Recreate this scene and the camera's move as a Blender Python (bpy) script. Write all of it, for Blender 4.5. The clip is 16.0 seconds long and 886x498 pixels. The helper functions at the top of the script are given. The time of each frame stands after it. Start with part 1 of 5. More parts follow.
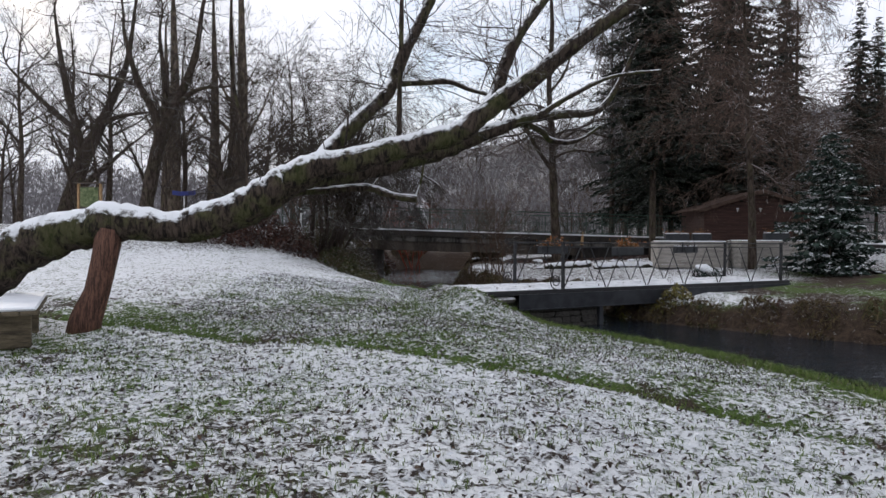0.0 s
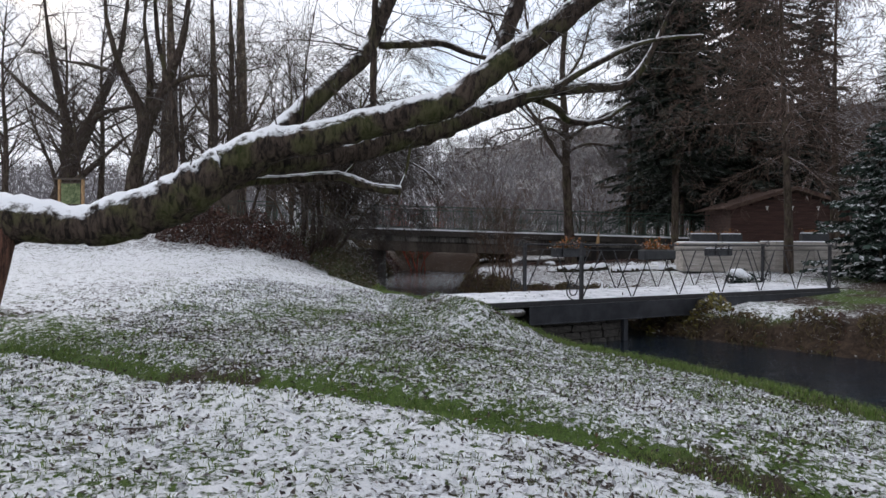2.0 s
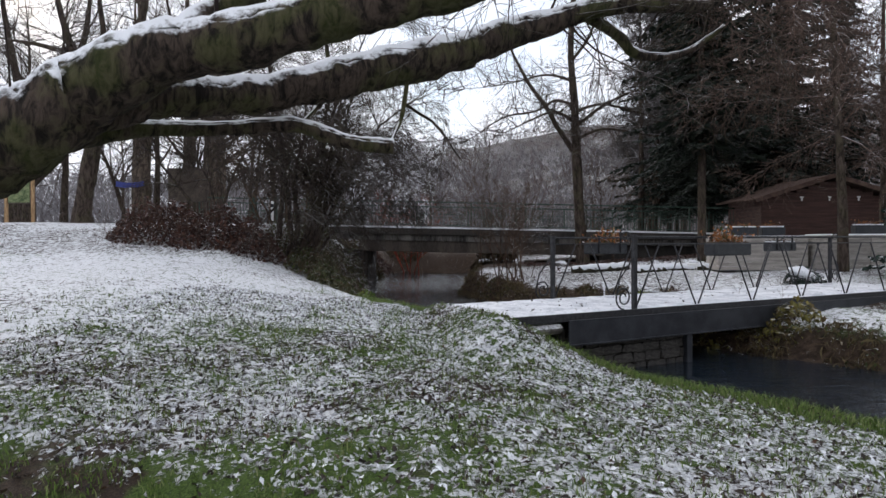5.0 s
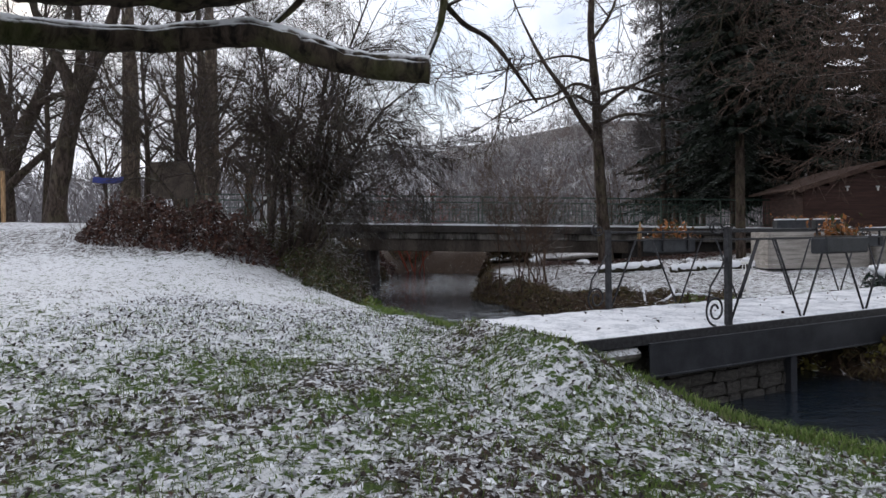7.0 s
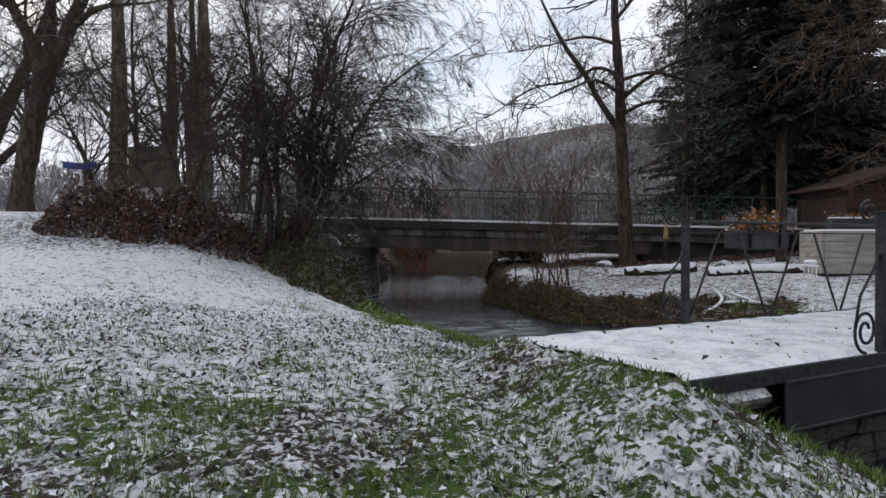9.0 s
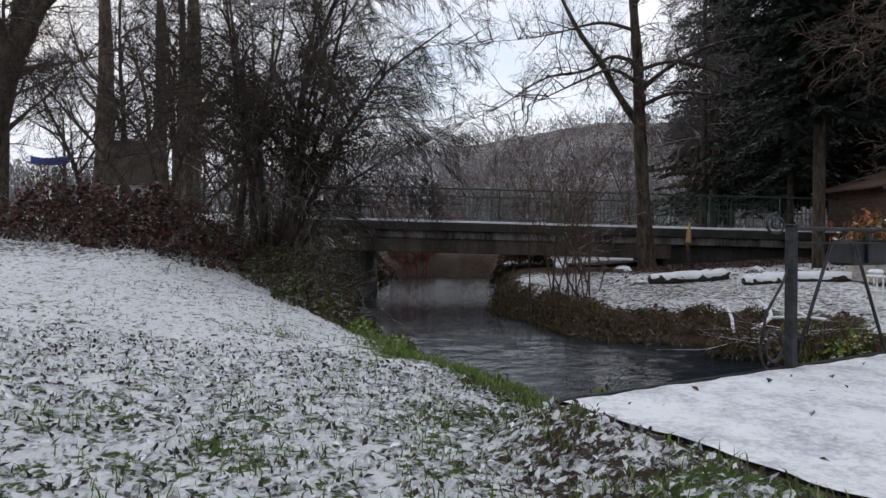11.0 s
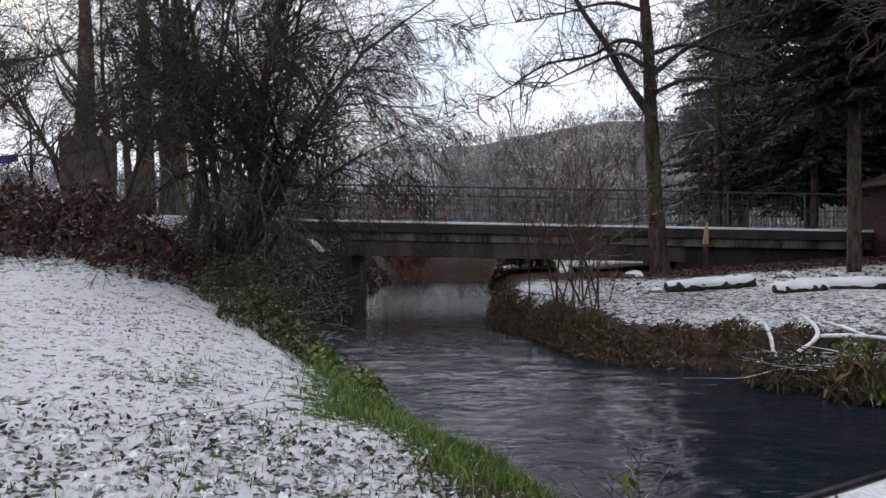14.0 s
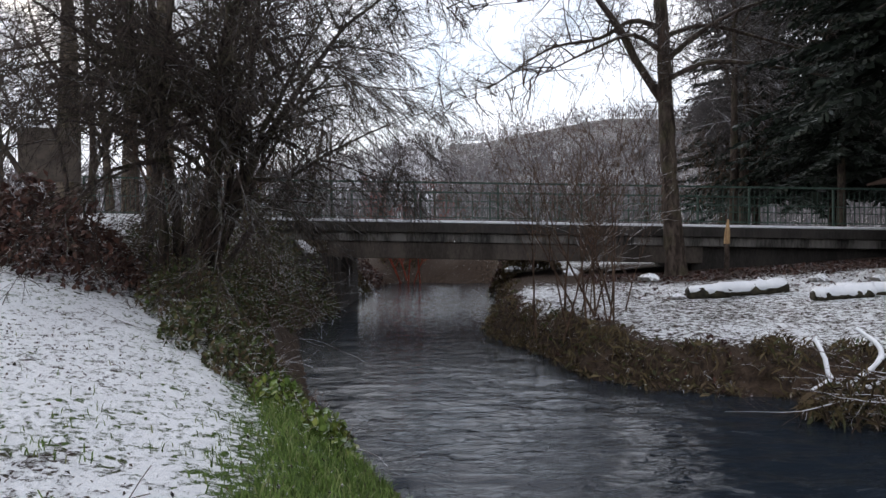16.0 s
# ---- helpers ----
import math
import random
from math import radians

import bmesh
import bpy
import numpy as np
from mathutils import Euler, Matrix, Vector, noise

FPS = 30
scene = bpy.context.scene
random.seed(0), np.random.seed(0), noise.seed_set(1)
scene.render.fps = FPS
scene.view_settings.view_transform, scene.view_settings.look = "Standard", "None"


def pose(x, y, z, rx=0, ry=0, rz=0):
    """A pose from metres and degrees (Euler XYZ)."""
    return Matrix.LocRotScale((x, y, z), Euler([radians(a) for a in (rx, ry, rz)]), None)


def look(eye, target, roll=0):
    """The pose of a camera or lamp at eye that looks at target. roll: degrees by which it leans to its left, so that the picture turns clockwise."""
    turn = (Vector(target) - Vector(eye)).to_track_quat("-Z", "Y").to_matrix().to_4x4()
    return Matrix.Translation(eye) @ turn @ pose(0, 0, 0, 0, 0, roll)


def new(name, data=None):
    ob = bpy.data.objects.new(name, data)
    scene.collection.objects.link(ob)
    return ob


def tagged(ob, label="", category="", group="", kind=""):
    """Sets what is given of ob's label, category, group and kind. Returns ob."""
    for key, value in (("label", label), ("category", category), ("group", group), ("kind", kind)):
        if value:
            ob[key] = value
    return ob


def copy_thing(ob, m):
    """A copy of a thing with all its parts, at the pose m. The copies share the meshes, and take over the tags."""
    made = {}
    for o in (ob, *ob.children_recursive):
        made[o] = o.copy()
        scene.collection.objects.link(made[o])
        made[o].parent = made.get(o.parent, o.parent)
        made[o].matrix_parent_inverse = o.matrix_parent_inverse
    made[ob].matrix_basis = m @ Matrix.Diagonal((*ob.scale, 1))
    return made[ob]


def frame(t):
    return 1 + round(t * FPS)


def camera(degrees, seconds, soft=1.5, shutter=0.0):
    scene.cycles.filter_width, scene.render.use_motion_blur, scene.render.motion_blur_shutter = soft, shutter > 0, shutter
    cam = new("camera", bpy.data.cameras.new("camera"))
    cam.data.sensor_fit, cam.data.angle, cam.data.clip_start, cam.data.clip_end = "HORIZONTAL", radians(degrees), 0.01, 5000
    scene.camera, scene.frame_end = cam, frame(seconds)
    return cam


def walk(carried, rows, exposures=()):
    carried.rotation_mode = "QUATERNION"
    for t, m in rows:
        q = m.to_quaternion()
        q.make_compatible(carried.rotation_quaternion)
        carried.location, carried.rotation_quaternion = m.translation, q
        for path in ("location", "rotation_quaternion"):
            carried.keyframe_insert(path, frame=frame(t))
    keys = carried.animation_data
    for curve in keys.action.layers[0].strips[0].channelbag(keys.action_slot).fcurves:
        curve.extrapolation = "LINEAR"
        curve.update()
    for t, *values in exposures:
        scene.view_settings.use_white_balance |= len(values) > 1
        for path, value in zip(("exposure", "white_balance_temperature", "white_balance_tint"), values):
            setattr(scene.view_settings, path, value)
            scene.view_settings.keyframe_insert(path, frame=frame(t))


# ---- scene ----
cam = camera(66.3, 16.0)
PATH = [
    (0, (0.075, -0.325, 1.903), (0.07, 1.675, 1.878), 0.3),
    (1, (0.272, 0.857, 1.978), (0.235, 2.856, 1.94), 0.4),
    (2, (0.322, 1.901, 1.943), (0.286, 3.901, 1.916), 0.4),
    (3, (0.325, 2.871, 1.874), (0.304, 4.871, 1.853), 0.1),
    (5.5, (-0.057, 5.689, 1.804), (-0.066, 7.689, 1.782), -0.3),
    (7, (-0.304, 7.425, 1.795), (-0.316, 9.425, 1.769), -0.8),
    (9, (-0.549, 9.628, 1.67), (-0.558, 11.627, 1.647), 0.0),
    (11.5, (-0.705, 11.795, 1.80), (-0.710, 13.795, 1.775), 0.1),
    (12.5, (-0.600, 12.495, 1.83), (-0.608, 14.495, 1.803), -0.1),
    (13, (-0.515, 12.72, 1.832), (-0.527, 14.72, 1.809), -0.1),
    (14, (-0.386, 13.285, 1.840), (-0.401, 15.285, 1.818), -0.3),
    (14.5, (-0.318, 13.65, 1.848), (-0.340, 15.65, 1.826), -0.4),
    (15, (-0.280, 14.05, 1.858), (-0.300, 16.05, 1.836), -0.4),
    (16, (-0.228, 14.88, 1.885), (-0.250, 16.88, 1.859), -0.5),
]
walk(cam, [(t, look(eye, target, roll)) for t, eye, target, roll in PATH],
     exposures=[(0, -0.18), (3, -0.03), (6, 0.0), (9, -0.22), (13, -0.08), (16, 0.2)])

# ---- light ----
SUN_AZ, SUN_EL = radians(-35), radians(24)
world = bpy.data.worlds.new("sky")
scene.world = world
world.use_nodes = True
wn, wl = world.node_tree.nodes, world.node_tree.links
sky = wn.new("ShaderNodeTexSky")
sky.sky_type, sky.sun_disc, sky.sun_elevation, sky.sun_rotation = "NISHITA", False, SUN_EL, SUN_AZ
wco = wn.new("ShaderNodeTexCoord")
cloud = wn.new("ShaderNodeTexNoise")
cloud.inputs["Scale"].default_value, cloud.inputs["Detail"].default_value = 2.6, 7
cloud.inputs["Roughness"].default_value = 0.6
wl.new(wco.outputs["Generated"], cloud.inputs["Vector"])
cover = wn.new("ShaderNodeMapRange")
cover.inputs["From Min"].default_value, cover.inputs["From Max"].default_value = 0.27, 0.52
wl.new(cloud.outputs["Fac"], cover.inputs["Value"])
wmix = wn.new("ShaderNodeMix")
wmix.data_type = "RGBA"
wmix.inputs["B"].default_value = (8.05, 8.2, 8.9, 1)
wl.new(cover.outputs["Result"], wmix.inputs["Factor"])
wl.new(sky.outputs["Color"], wmix.inputs["A"])
wl.new(wmix.outputs["Result"], wn["Background"].inputs["Color"])
wn["Background"].inputs["Strength"].default_value = 0.150

sun = new("sun", bpy.data.lights.new("sun", "SUN"))
sun.data.energy, sun.data.angle, sun.data.color = 1.2, radians(14), (1.0, 0.94, 0.86)
sun.matrix_world = look((0, 0, 30), (-30 * math.sin(SUN_AZ) / math.tan(SUN_EL), -30 * math.cos(SUN_AZ) / math.tan(SUN_EL), 0))


# ---- materials ----
class Nodes:
    """Short way to wire a node material."""

    def __init__(self, name):
        self.mat = bpy.data.materials.new(name)
        self.mat.use_nodes = True
        self.n, self.l = self.mat.node_tree.nodes, self.mat.node_tree.links
        self.p = self.n["Principled BSDF"]
        self.co = self.n.new("ShaderNodeTexCoord").outputs["Object"]

    def put(self, where, value):
        if isinstance(value, (int, float)):
            where.default_value = value
        elif isinstance(value, tuple):
            where.default_value = (*value, 1)[:4]
        else:
            self.l.new(value, where)

    def noise(self, scale, detail=4, rough=0.55, stretch=None, distort=0.0):
        t = self.n.new("ShaderNodeTexNoise")
        t.inputs["Scale"].default_value, t.inputs["Detail"].default_value = scale, detail
        t.inputs["Roughness"].default_value, t.inputs["Distortion"].default_value = rough, distort
        src = self.co
        if stretch:
            m = self.n.new("ShaderNodeMapping")
            m.inputs["Scale"].default_value = stretch
            self.l.new(self.co, m.inputs["Vector"])
            src = m.outputs["Vector"]
        self.l.new(src, t.inputs["Vector"])
        return t.outputs["Fac"]

    def ramp(self, value, lo, hi, a=0.0, b=1.0):
        r = self.n.new("ShaderNodeMapRange")
        r.interpolation_type = "SMOOTHSTEP"
        for key, v in (("Value", value), ("From Min", lo), ("From Max", hi), ("To Min", a), ("To Max", b)):
            self.put(r.inputs[key], v)
        return r.outputs["Result"]

    def math(self, op, a, b=0.0):
        m = self.n.new("ShaderNodeMath")
        m.operation = op
        self.put(m.inputs[0], a)
        self.put(m.inputs[1], b)
        return m.outputs[0]

    def mix(self, fac, a, b):
        m = self.n.new("ShaderNodeMix")
        m.data_type = "RGBA"
        self.put(m.inputs["Factor"], fac)
        self.put(m.inputs["A"], a)
        self.put(m.inputs["B"], b)
        return m.outputs["Result"]

    def attr(self, name):
        a = self.n.new("ShaderNodeAttribute")
        a.attribute_name = name
        return a.outputs["Fac"]

    def up(self):
        g = self.n.new("ShaderNodeNewGeometry")
        s = self.n.new("ShaderNodeSeparateXYZ")
        self.l.new(g.outputs["Normal"], s.inputs[0])
        return s.outputs["Z"]

    def island(self):
        return self.n.new("ShaderNodeNewGeometry").outputs["Random Per Island"]

    def each(self):
        return self.n.new("ShaderNodeObjectInfo").outputs["Random"]

    def bump(self, height, strength=0.4, distance=0.02):
        b = self.n.new("ShaderNodeBump")
        b.inputs["Strength"].default_value, b.inputs["Distance"].default_value = strength, distance
        self.l.new(height, b.inputs["Height"])
        self.l.new(b.outputs["Normal"], self.p.inputs["Normal"])

    def done(self, colour, rough=0.8, metal=0.0, spec=0.3):
        self.put(self.p.inputs["Base Color"], colour)
        self.put(self.p.inputs["Roughness"], rough)
        self.p.inputs["Metallic"].default_value = metal
        self.p.inputs["Specular IOR Level"].default_value = spec
        return self.mat


SNOW = (0.80, 0.82, 0.86)


def plain(name, a, b, scale=6.0, rough=0.8, metal=0.0, grain=60.0, relief=0.3, stretch=None, spec=0.3):
    """Two tones in large patches, a finer grain over them, and relief."""
    k = Nodes(name)
    big, fine = k.noise(scale, 5, stretch=stretch), k.noise(grain, 4, 0.65, stretch=stretch)
    f = k.math("ADD", k.math("MULTIPLY", big, 0.65), k.math("MULTIPLY", fine, 0.35))
    k.bump(f, relief, 0.02)
    return k.done(k.mix(k.ramp(f, 0.35, 0.65), a, b), rough, metal, spec)


def bark(name, dark, light, moss=0.0, snow=0.0, snow_at=0.45, scale=14.0):
    """Ridged bark with moss in patches, and snow that lies on what looks up."""
    k = Nodes(name)
    ridge = k.noise(scale, 6, 0.65, stretch=(1, 1, 0.35), distort=0.6)
    patch = k.noise(2.2, 4)
    col = k.mix(k.ramp(ridge, 0.35, 0.66), dark, light)
    if moss:
        green = k.mix(k.noise(40, 3), (0.035, 0.05, 0.012), (0.09, 0.11, 0.025))
        col = k.mix(k.math("MULTIPLY", k.ramp(k.math("ADD", k.math("MULTIPLY", patch, 0.7), k.math("MULTIPLY", ridge, 0.3)), 0.48, 0.6), moss), col, green)
    if snow:
        lie = k.math("ADD", k.up(), k.math("MULTIPLY", k.math("SUBTRACT", k.noise(9, 5, 0.7), 0.5), 0.9))
        col = k.mix(k.math("MULTIPLY", k.ramp(lie, snow_at, snow_at + 0.25), snow), col, SNOW)
    k.bump(ridge, 0.8, 0.03)
    return k.done(col, 0.9, spec=0.15)


M_BARK = bark("mossy_bark", (0.010, 0.008, 0.007), (0.075, 0.056, 0.045), 0.38, 0.95, 0.42, 17)
M_TWIG = bark("snowy_twig_bark", (0.018, 0.013, 0.012), (0.075, 0.056, 0.05), 0.2, 0.25, 0.62)
M_TRUNK = bark("tree_bark", (0.022, 0.016, 0.013), (0.085, 0.065, 0.054), 0.15, 0.3, 0.7, 9)
M_WILLOW = bark("dark_willow_twigs", (0.014, 0.011, 0.010), (0.062, 0.046, 0.039), 0.15, 0.13, 0.7)
M_POPLAR = bark("pale_tree_bark", (0.04, 0.03, 0.024), (0.16, 0.125, 0.10), 0.2, 0.2, 0.75, 5)
M_BRUSH = bark("brown_twig_bark", (0.030, 0.018, 0.014), (0.11, 0.07, 0.05), 0.1, 0.55, 0.6)
M_RUST = bark("red_brown_larch_twigs", (0.045, 0.031, 0.026), (0.15, 0.105, 0.086), 0.0, 0.3, 0.64)
M_FROST = bark("frosted_grey_twigs", (0.05, 0.045, 0.045), (0.13, 0.118, 0.118), 0.0, 0.35, 0.55)
M_RED = bark("red_leafed_twigs", (0.12, 0.03, 0.02), (0.30, 0.07, 0.045), 0.0, 0.2, 0.7)
M_PROP = plain("weathered_red_brown_wood", (0.03, 0.016, 0.012), (0.17, 0.085, 0.06), 10, 0.85, grain=40, relief=0.9, stretch=(3, 3, 0.4))
M_CAP = bark("snow_on_bark", (0.010, 0.008, 0.007), (0.075, 0.056, 0.045), 0.2, 1.0, 0.38, 17)
M_SNOW = Nodes("snow")
_f = M_SNOW.math("ADD", M_SNOW.noise(14, 5, 0.6), M_SNOW.math("MULTIPLY", M_SNOW.noise(110, 3, 0.7), 0.35))
M_SNOW.bump(_f, 0.5, 0.02)
M_SNOW.p.inputs["Subsurface Weight"].default_value = 0.0
M_SNOW = M_SNOW.done(M_SNOW.mix(M_SNOW.noise(5, 4), (0.60, 0.63, 0.69), (0.88, 0.89, 0.91)), 0.6, spec=0.25)


k = Nodes("trodden_snow")
worn = k.math("ADD", k.math("MULTIPLY", k.noise(2.4, 5, 0.65), 0.6), k.math("MULTIPLY", k.noise(26, 4, 0.7), 0.4))
k.bump(k.math("ADD", worn, k.math("MULTIPLY", k.noise(70, 3, 0.7), 0.3)), 0.7, 0.03)
M_TROD = k.done(k.mix(k.ramp(worn, 0.36, 0.58), (0.40, 0.42, 0.46), (0.80, 0.81, 0.84)), 0.6, spec=0.25)


def dusted(name, a, b, lo=0.5, hi=0.62, scale=30.0, rough=0.85):
    """A surface with thin snow lying in scraps on what looks up."""
    k = Nodes(name)
    n = k.math("ADD", k.math("MULTIPLY", k.noise(scale, 5, 0.65), 0.6), k.math("MULTIPLY", k.noise(4, 3), 0.4))
    lie = k.math("MULTIPLY", k.ramp(n, lo, hi), k.ramp(k.up(), 0.35, 0.7))
    k.bump(n, 0.5, 0.02)
    return k.done(k.mix(lie, k.mix(k.ramp(k.noise(8, 5), 0.35, 0.65), a, b), SNOW), rough, spec=0.2)


k = Nodes("snowy_grass_ground")
cov = k.attr("cover")
fine, mid, big = k.noise(27, 6, 0.75, distort=0.6), k.noise(6.0, 4, 0.6), k.noise(1.1, 3)
flecks = []
for scale_ in (13.0, 27.0):
    bent = k.n.new("ShaderNodeVectorMath")
    bent.operation = "MULTIPLY_ADD"
    bent.inputs[1].default_value = (0.05, 0.05, 0.05)
    warp = k.n.new("ShaderNodeTexNoise")
    warp.inputs["Scale"].default_value, warp.inputs["Detail"].default_value = 18, 3
    k.l.new(k.co, warp.inputs["Vector"])
    k.l.new(warp.outputs["Color"], bent.inputs[0])
    k.l.new(k.co, bent.inputs[2])
    cell = k.n.new("ShaderNodeTexVoronoi")
    cell.inputs["Scale"].default_value = scale_
    k.l.new(bent.outputs[0], cell.inputs["Vector"])
    one = k.n.new("ShaderNodeSeparateColor")
    k.l.new(cell.outputs["Color"], one.inputs[0])
    flecks.append(one.outputs[0])
fleck = k.math("ADD", k.math("MULTIPLY", flecks[0], 0.5), k.math("MULTIPLY", flecks[1], 0.5))
lay = k.math("ADD", k.math("ADD", k.math("MULTIPLY", fine, 0.58), k.math("MULTIPLY", mid, 0.12)), k.math("MULTIPLY", fleck, 0.30))
edge = k.math("SUBTRACT", 0.68, k.math("MULTIPLY", cov, 0.36))
lie = k.ramp(k.math("SUBTRACT", lay, edge), -0.035, 0.06)
lie = k.math("MULTIPLY", lie, k.ramp(k.up(), 0.45, 0.72))
blade = k.noise(70, 4, 0.7)
grass = k.mix(k.ramp(blade, 0.3, 0.7), (0.028, 0.048, 0.012), (0.12, 0.19, 0.045))
leafy = k.mix(k.ramp(blade, 0.3, 0.7), (0.022, 0.016, 0.013), (0.085, 0.06, 0.045))
soil = k.mix(k.ramp(k.noise(9, 6, 0.7), 0.3, 0.7), (0.018, 0.012, 0.009), (0.085, 0.058, 0.040))
under = k.mix(k.ramp(k.math("ADD", k.math("MULTIPLY", k.noise(4.2, 4), 0.7), k.math("MULTIPLY", k.attr("litter"), 0.6)), 0.42, 0.62), grass, leafy)
under = k.mix(k.ramp(k.up(), 0.62, 0.85), soil, under)
under = k.mix(k.attr("earth"), under, soil)
white = k.mix(k.ramp(k.math("ADD", k.math("MULTIPLY", blade, 0.6), k.math("MULTIPLY", fine, 0.4)), 0.32, 0.62), (0.74, 0.77, 0.82), (0.93, 0.94, 0.96))
k.bump(k.math("ADD", k.math("MULTIPLY", lie, 0.5), k.math("ADD", k.math("MULTIPLY", fine, 0.5), k.math("MULTIPLY", blade, 0.5))), 1.0, 0.045)
M_GROUND = k.done(k.mix(lie, under, white), 0.85, spec=0.15)

k = Nodes("stream_water")
wave = k.math("ADD", k.math("MULTIPLY", k.noise(1.3, 2, 0.5, stretch=(0.8, 2.0, 1), distort=1.0), 0.55), k.math("MULTIPLY", k.noise(4.6, 3, 0.55, stretch=(0.7, 2.0, 1), distort=0.8), 0.45))
k.p.inputs["IOR"].default_value = 1.33
k.bump(wave, 0.7, 0.05)
# the base is tinted blue to stand in for reflected blue sky
M_WATER = k.done(k.mix(k.noise(1.2, 3), (0.007, 0.011, 0.017), (0.015, 0.021, 0.029)), 0.03, spec=0.5)

M_IRON = plain("dark_iron", (0.022, 0.022, 0.025), (0.055, 0.055, 0.06), 20, 0.5, 0.6, relief=0.1)
M_STEEL = plain("blue_black_steel", (0.022, 0.024, 0.030), (0.05, 0.053, 0.062), 3, 0.42, 0.5, relief=0.12)
M_GREEN = plain("green_painted_iron", (0.016, 0.034, 0.026), (0.04, 0.07, 0.055), 8, 0.5, 0.2, relief=0.1)
M_CONC = plain("stained_concrete", (0.028, 0.023, 0.019), (0.085, 0.070, 0.060), 1.6, 0.9, grain=22, stretch=(1, 1, 0.35))
M_CONC_PALE = plain("pale_weathered_concrete", (0.014, 0.013, 0.012), (0.16, 0.15, 0.14), 1.7, 0.9, grain=14, stretch=(1, 1, 0.25))
M_CONC_DARK = plain("dark_wet_concrete", (0.014, 0.012, 0.011), (0.05, 0.044, 0.04), 1.4, 0.75, grain=18, stretch=(1, 1, 0.3))
M_STONE = plain("dark_damp_stone", (0.014, 0.013, 0.012), (0.06, 0.055, 0.05), 5, 0.8, grain=24, relief=0.8)
M_SHED = plain("red_brown_stained_boards", (0.035, 0.017, 0.014), (0.075, 0.037, 0.030), 4, 0.7, grain=40, stretch=(0.3, 1, 3))
M_ROOF = plain("dark_roof_felt", (0.06, 0.035, 0.028), (0.11, 0.07, 0.055), 6, 0.85)
M_GREYWOOD = plain("silver_grey_boards", (0.20, 0.185, 0.17), (0.36, 0.335, 0.31), 4, 0.85, grain=30, stretch=(0.4, 1, 3))
M_PLANTER = plain("black_plastic", (0.018, 0.02, 0.024), (0.035, 0.037, 0.042), 10, 0.5)
M_BENCH = plain("old_bench_wood", (0.05, 0.04, 0.028), (0.16, 0.13, 0.085), 5, 0.85, grain=30, stretch=(0.5, 0.5, 3))
M_WHITE = plain("white_paint", (0.62, 0.62, 0.62), (0.78, 0.78, 0.77), 9, 0.5, relief=0.1)
M_BLUE = plain("blue_enamel", (0.02, 0.03, 0.16), (0.03, 0.045, 0.22), 9, 0.4, relief=0.05)
M_POSTER = plain("green_map_panel", (0.035, 0.065, 0.02), (0.20, 0.23, 0.11), 7, 0.5, grain=20, relief=0.0)
M_BOARD = plain("brown_board", (0.05, 0.04, 0.033), (0.10, 0.08, 0.065), 5, 0.8)
M_PALEWOOD = plain("split_pale_wood", (0.20, 0.12, 0.06), (0.46, 0.30, 0.16), 12, 0.8, stretch=(2, 2, 0.4))
M_SILL = dusted("snow_dusted_concrete", (0.06, 0.055, 0.05), (0.16, 0.15, 0.14), 0.40, 0.55)
M_LOG = dusted("mossy_log_bark", (0.016, 0.014, 0.010), (0.05, 0.045, 0.028), 0.5, 0.6)
M_ROAD = dusted("snowy_asphalt", (0.04, 0.04, 0.042), (0.07, 0.07, 0.072), 0.42, 0.55)


def leaf_mat(name, tones, snow=0.0, rough=0.75):
    k = Nodes(name)
    r = k.n.new("ShaderNodeValToRGB")
    k.l.new(k.island(), r.inputs["Fac"])
    while len(r.color_ramp.elements) < len(tones):
        r.color_ramp.elements.new(0.5)
    for i, (e, c) in enumerate(zip(r.color_ramp.elements, tones)):
        e.position, e.color = i / (len(tones) - 1), (*c, 1)
    col = r.outputs["Color"]
    if snow:
        lie = k.math("ADD", k.math("ABSOLUTE", k.up()), k.math("MULTIPLY", k.math("SUBTRACT", k.noise(16, 4, 0.7), 0.5), 1.2))
        col = k.mix(k.math("MULTIPLY", k.ramp(lie, 0.75, 1.0), snow), col, SNOW)
    return k.done(col, rough, spec=0.2)


M_GRASS = leaf_mat("grass_blades", [(0.04, 0.065, 0.015), (0.09, 0.145, 0.03), (0.14, 0.21, 0.05), (0.22, 0.23, 0.11)])
M_SNOWLEAF = leaf_mat("snow_covered_leaves", [(0.03, 0.025, 0.022), (0.075, 0.062, 0.055), (0.60, 0.62, 0.66), (0.86, 0.88, 0.91)], 0.7)
M_DEAD = leaf_mat("dead_leaves", [(0.018, 0.015, 0.014), (0.035, 0.028, 0.025), (0.06, 0.042, 0.034), (0.11, 0.065, 0.042)], 0.65)
M_RUSSET = leaf_mat("russet_leaves", [(0.030, 0.016, 0.015), (0.055, 0.027, 0.022), (0.09, 0.042, 0.030), (0.06, 0.042, 0.036)], 0.25)
M_BRAMBLE = leaf_mat("bramble_leaves", [(0.03, 0.026, 0.016), (0.045, 0.065, 0.02), (0.08, 0.05, 0.03), (0.06, 0.085, 0.022)], 0.3)
M_IVY = leaf_mat("green_ivy_leaves", [(0.05, 0.085, 0.015), (0.10, 0.15, 0.03), (0.17, 0.18, 0.04)], 0.25)
M_YELLOW = leaf_mat("yellowing_leaves", [(0.07, 0.05, 0.02), (0.13, 0.12, 0.035), (0.20, 0.17, 0.05), (0.09, 0.06, 0.035)], 0.6)
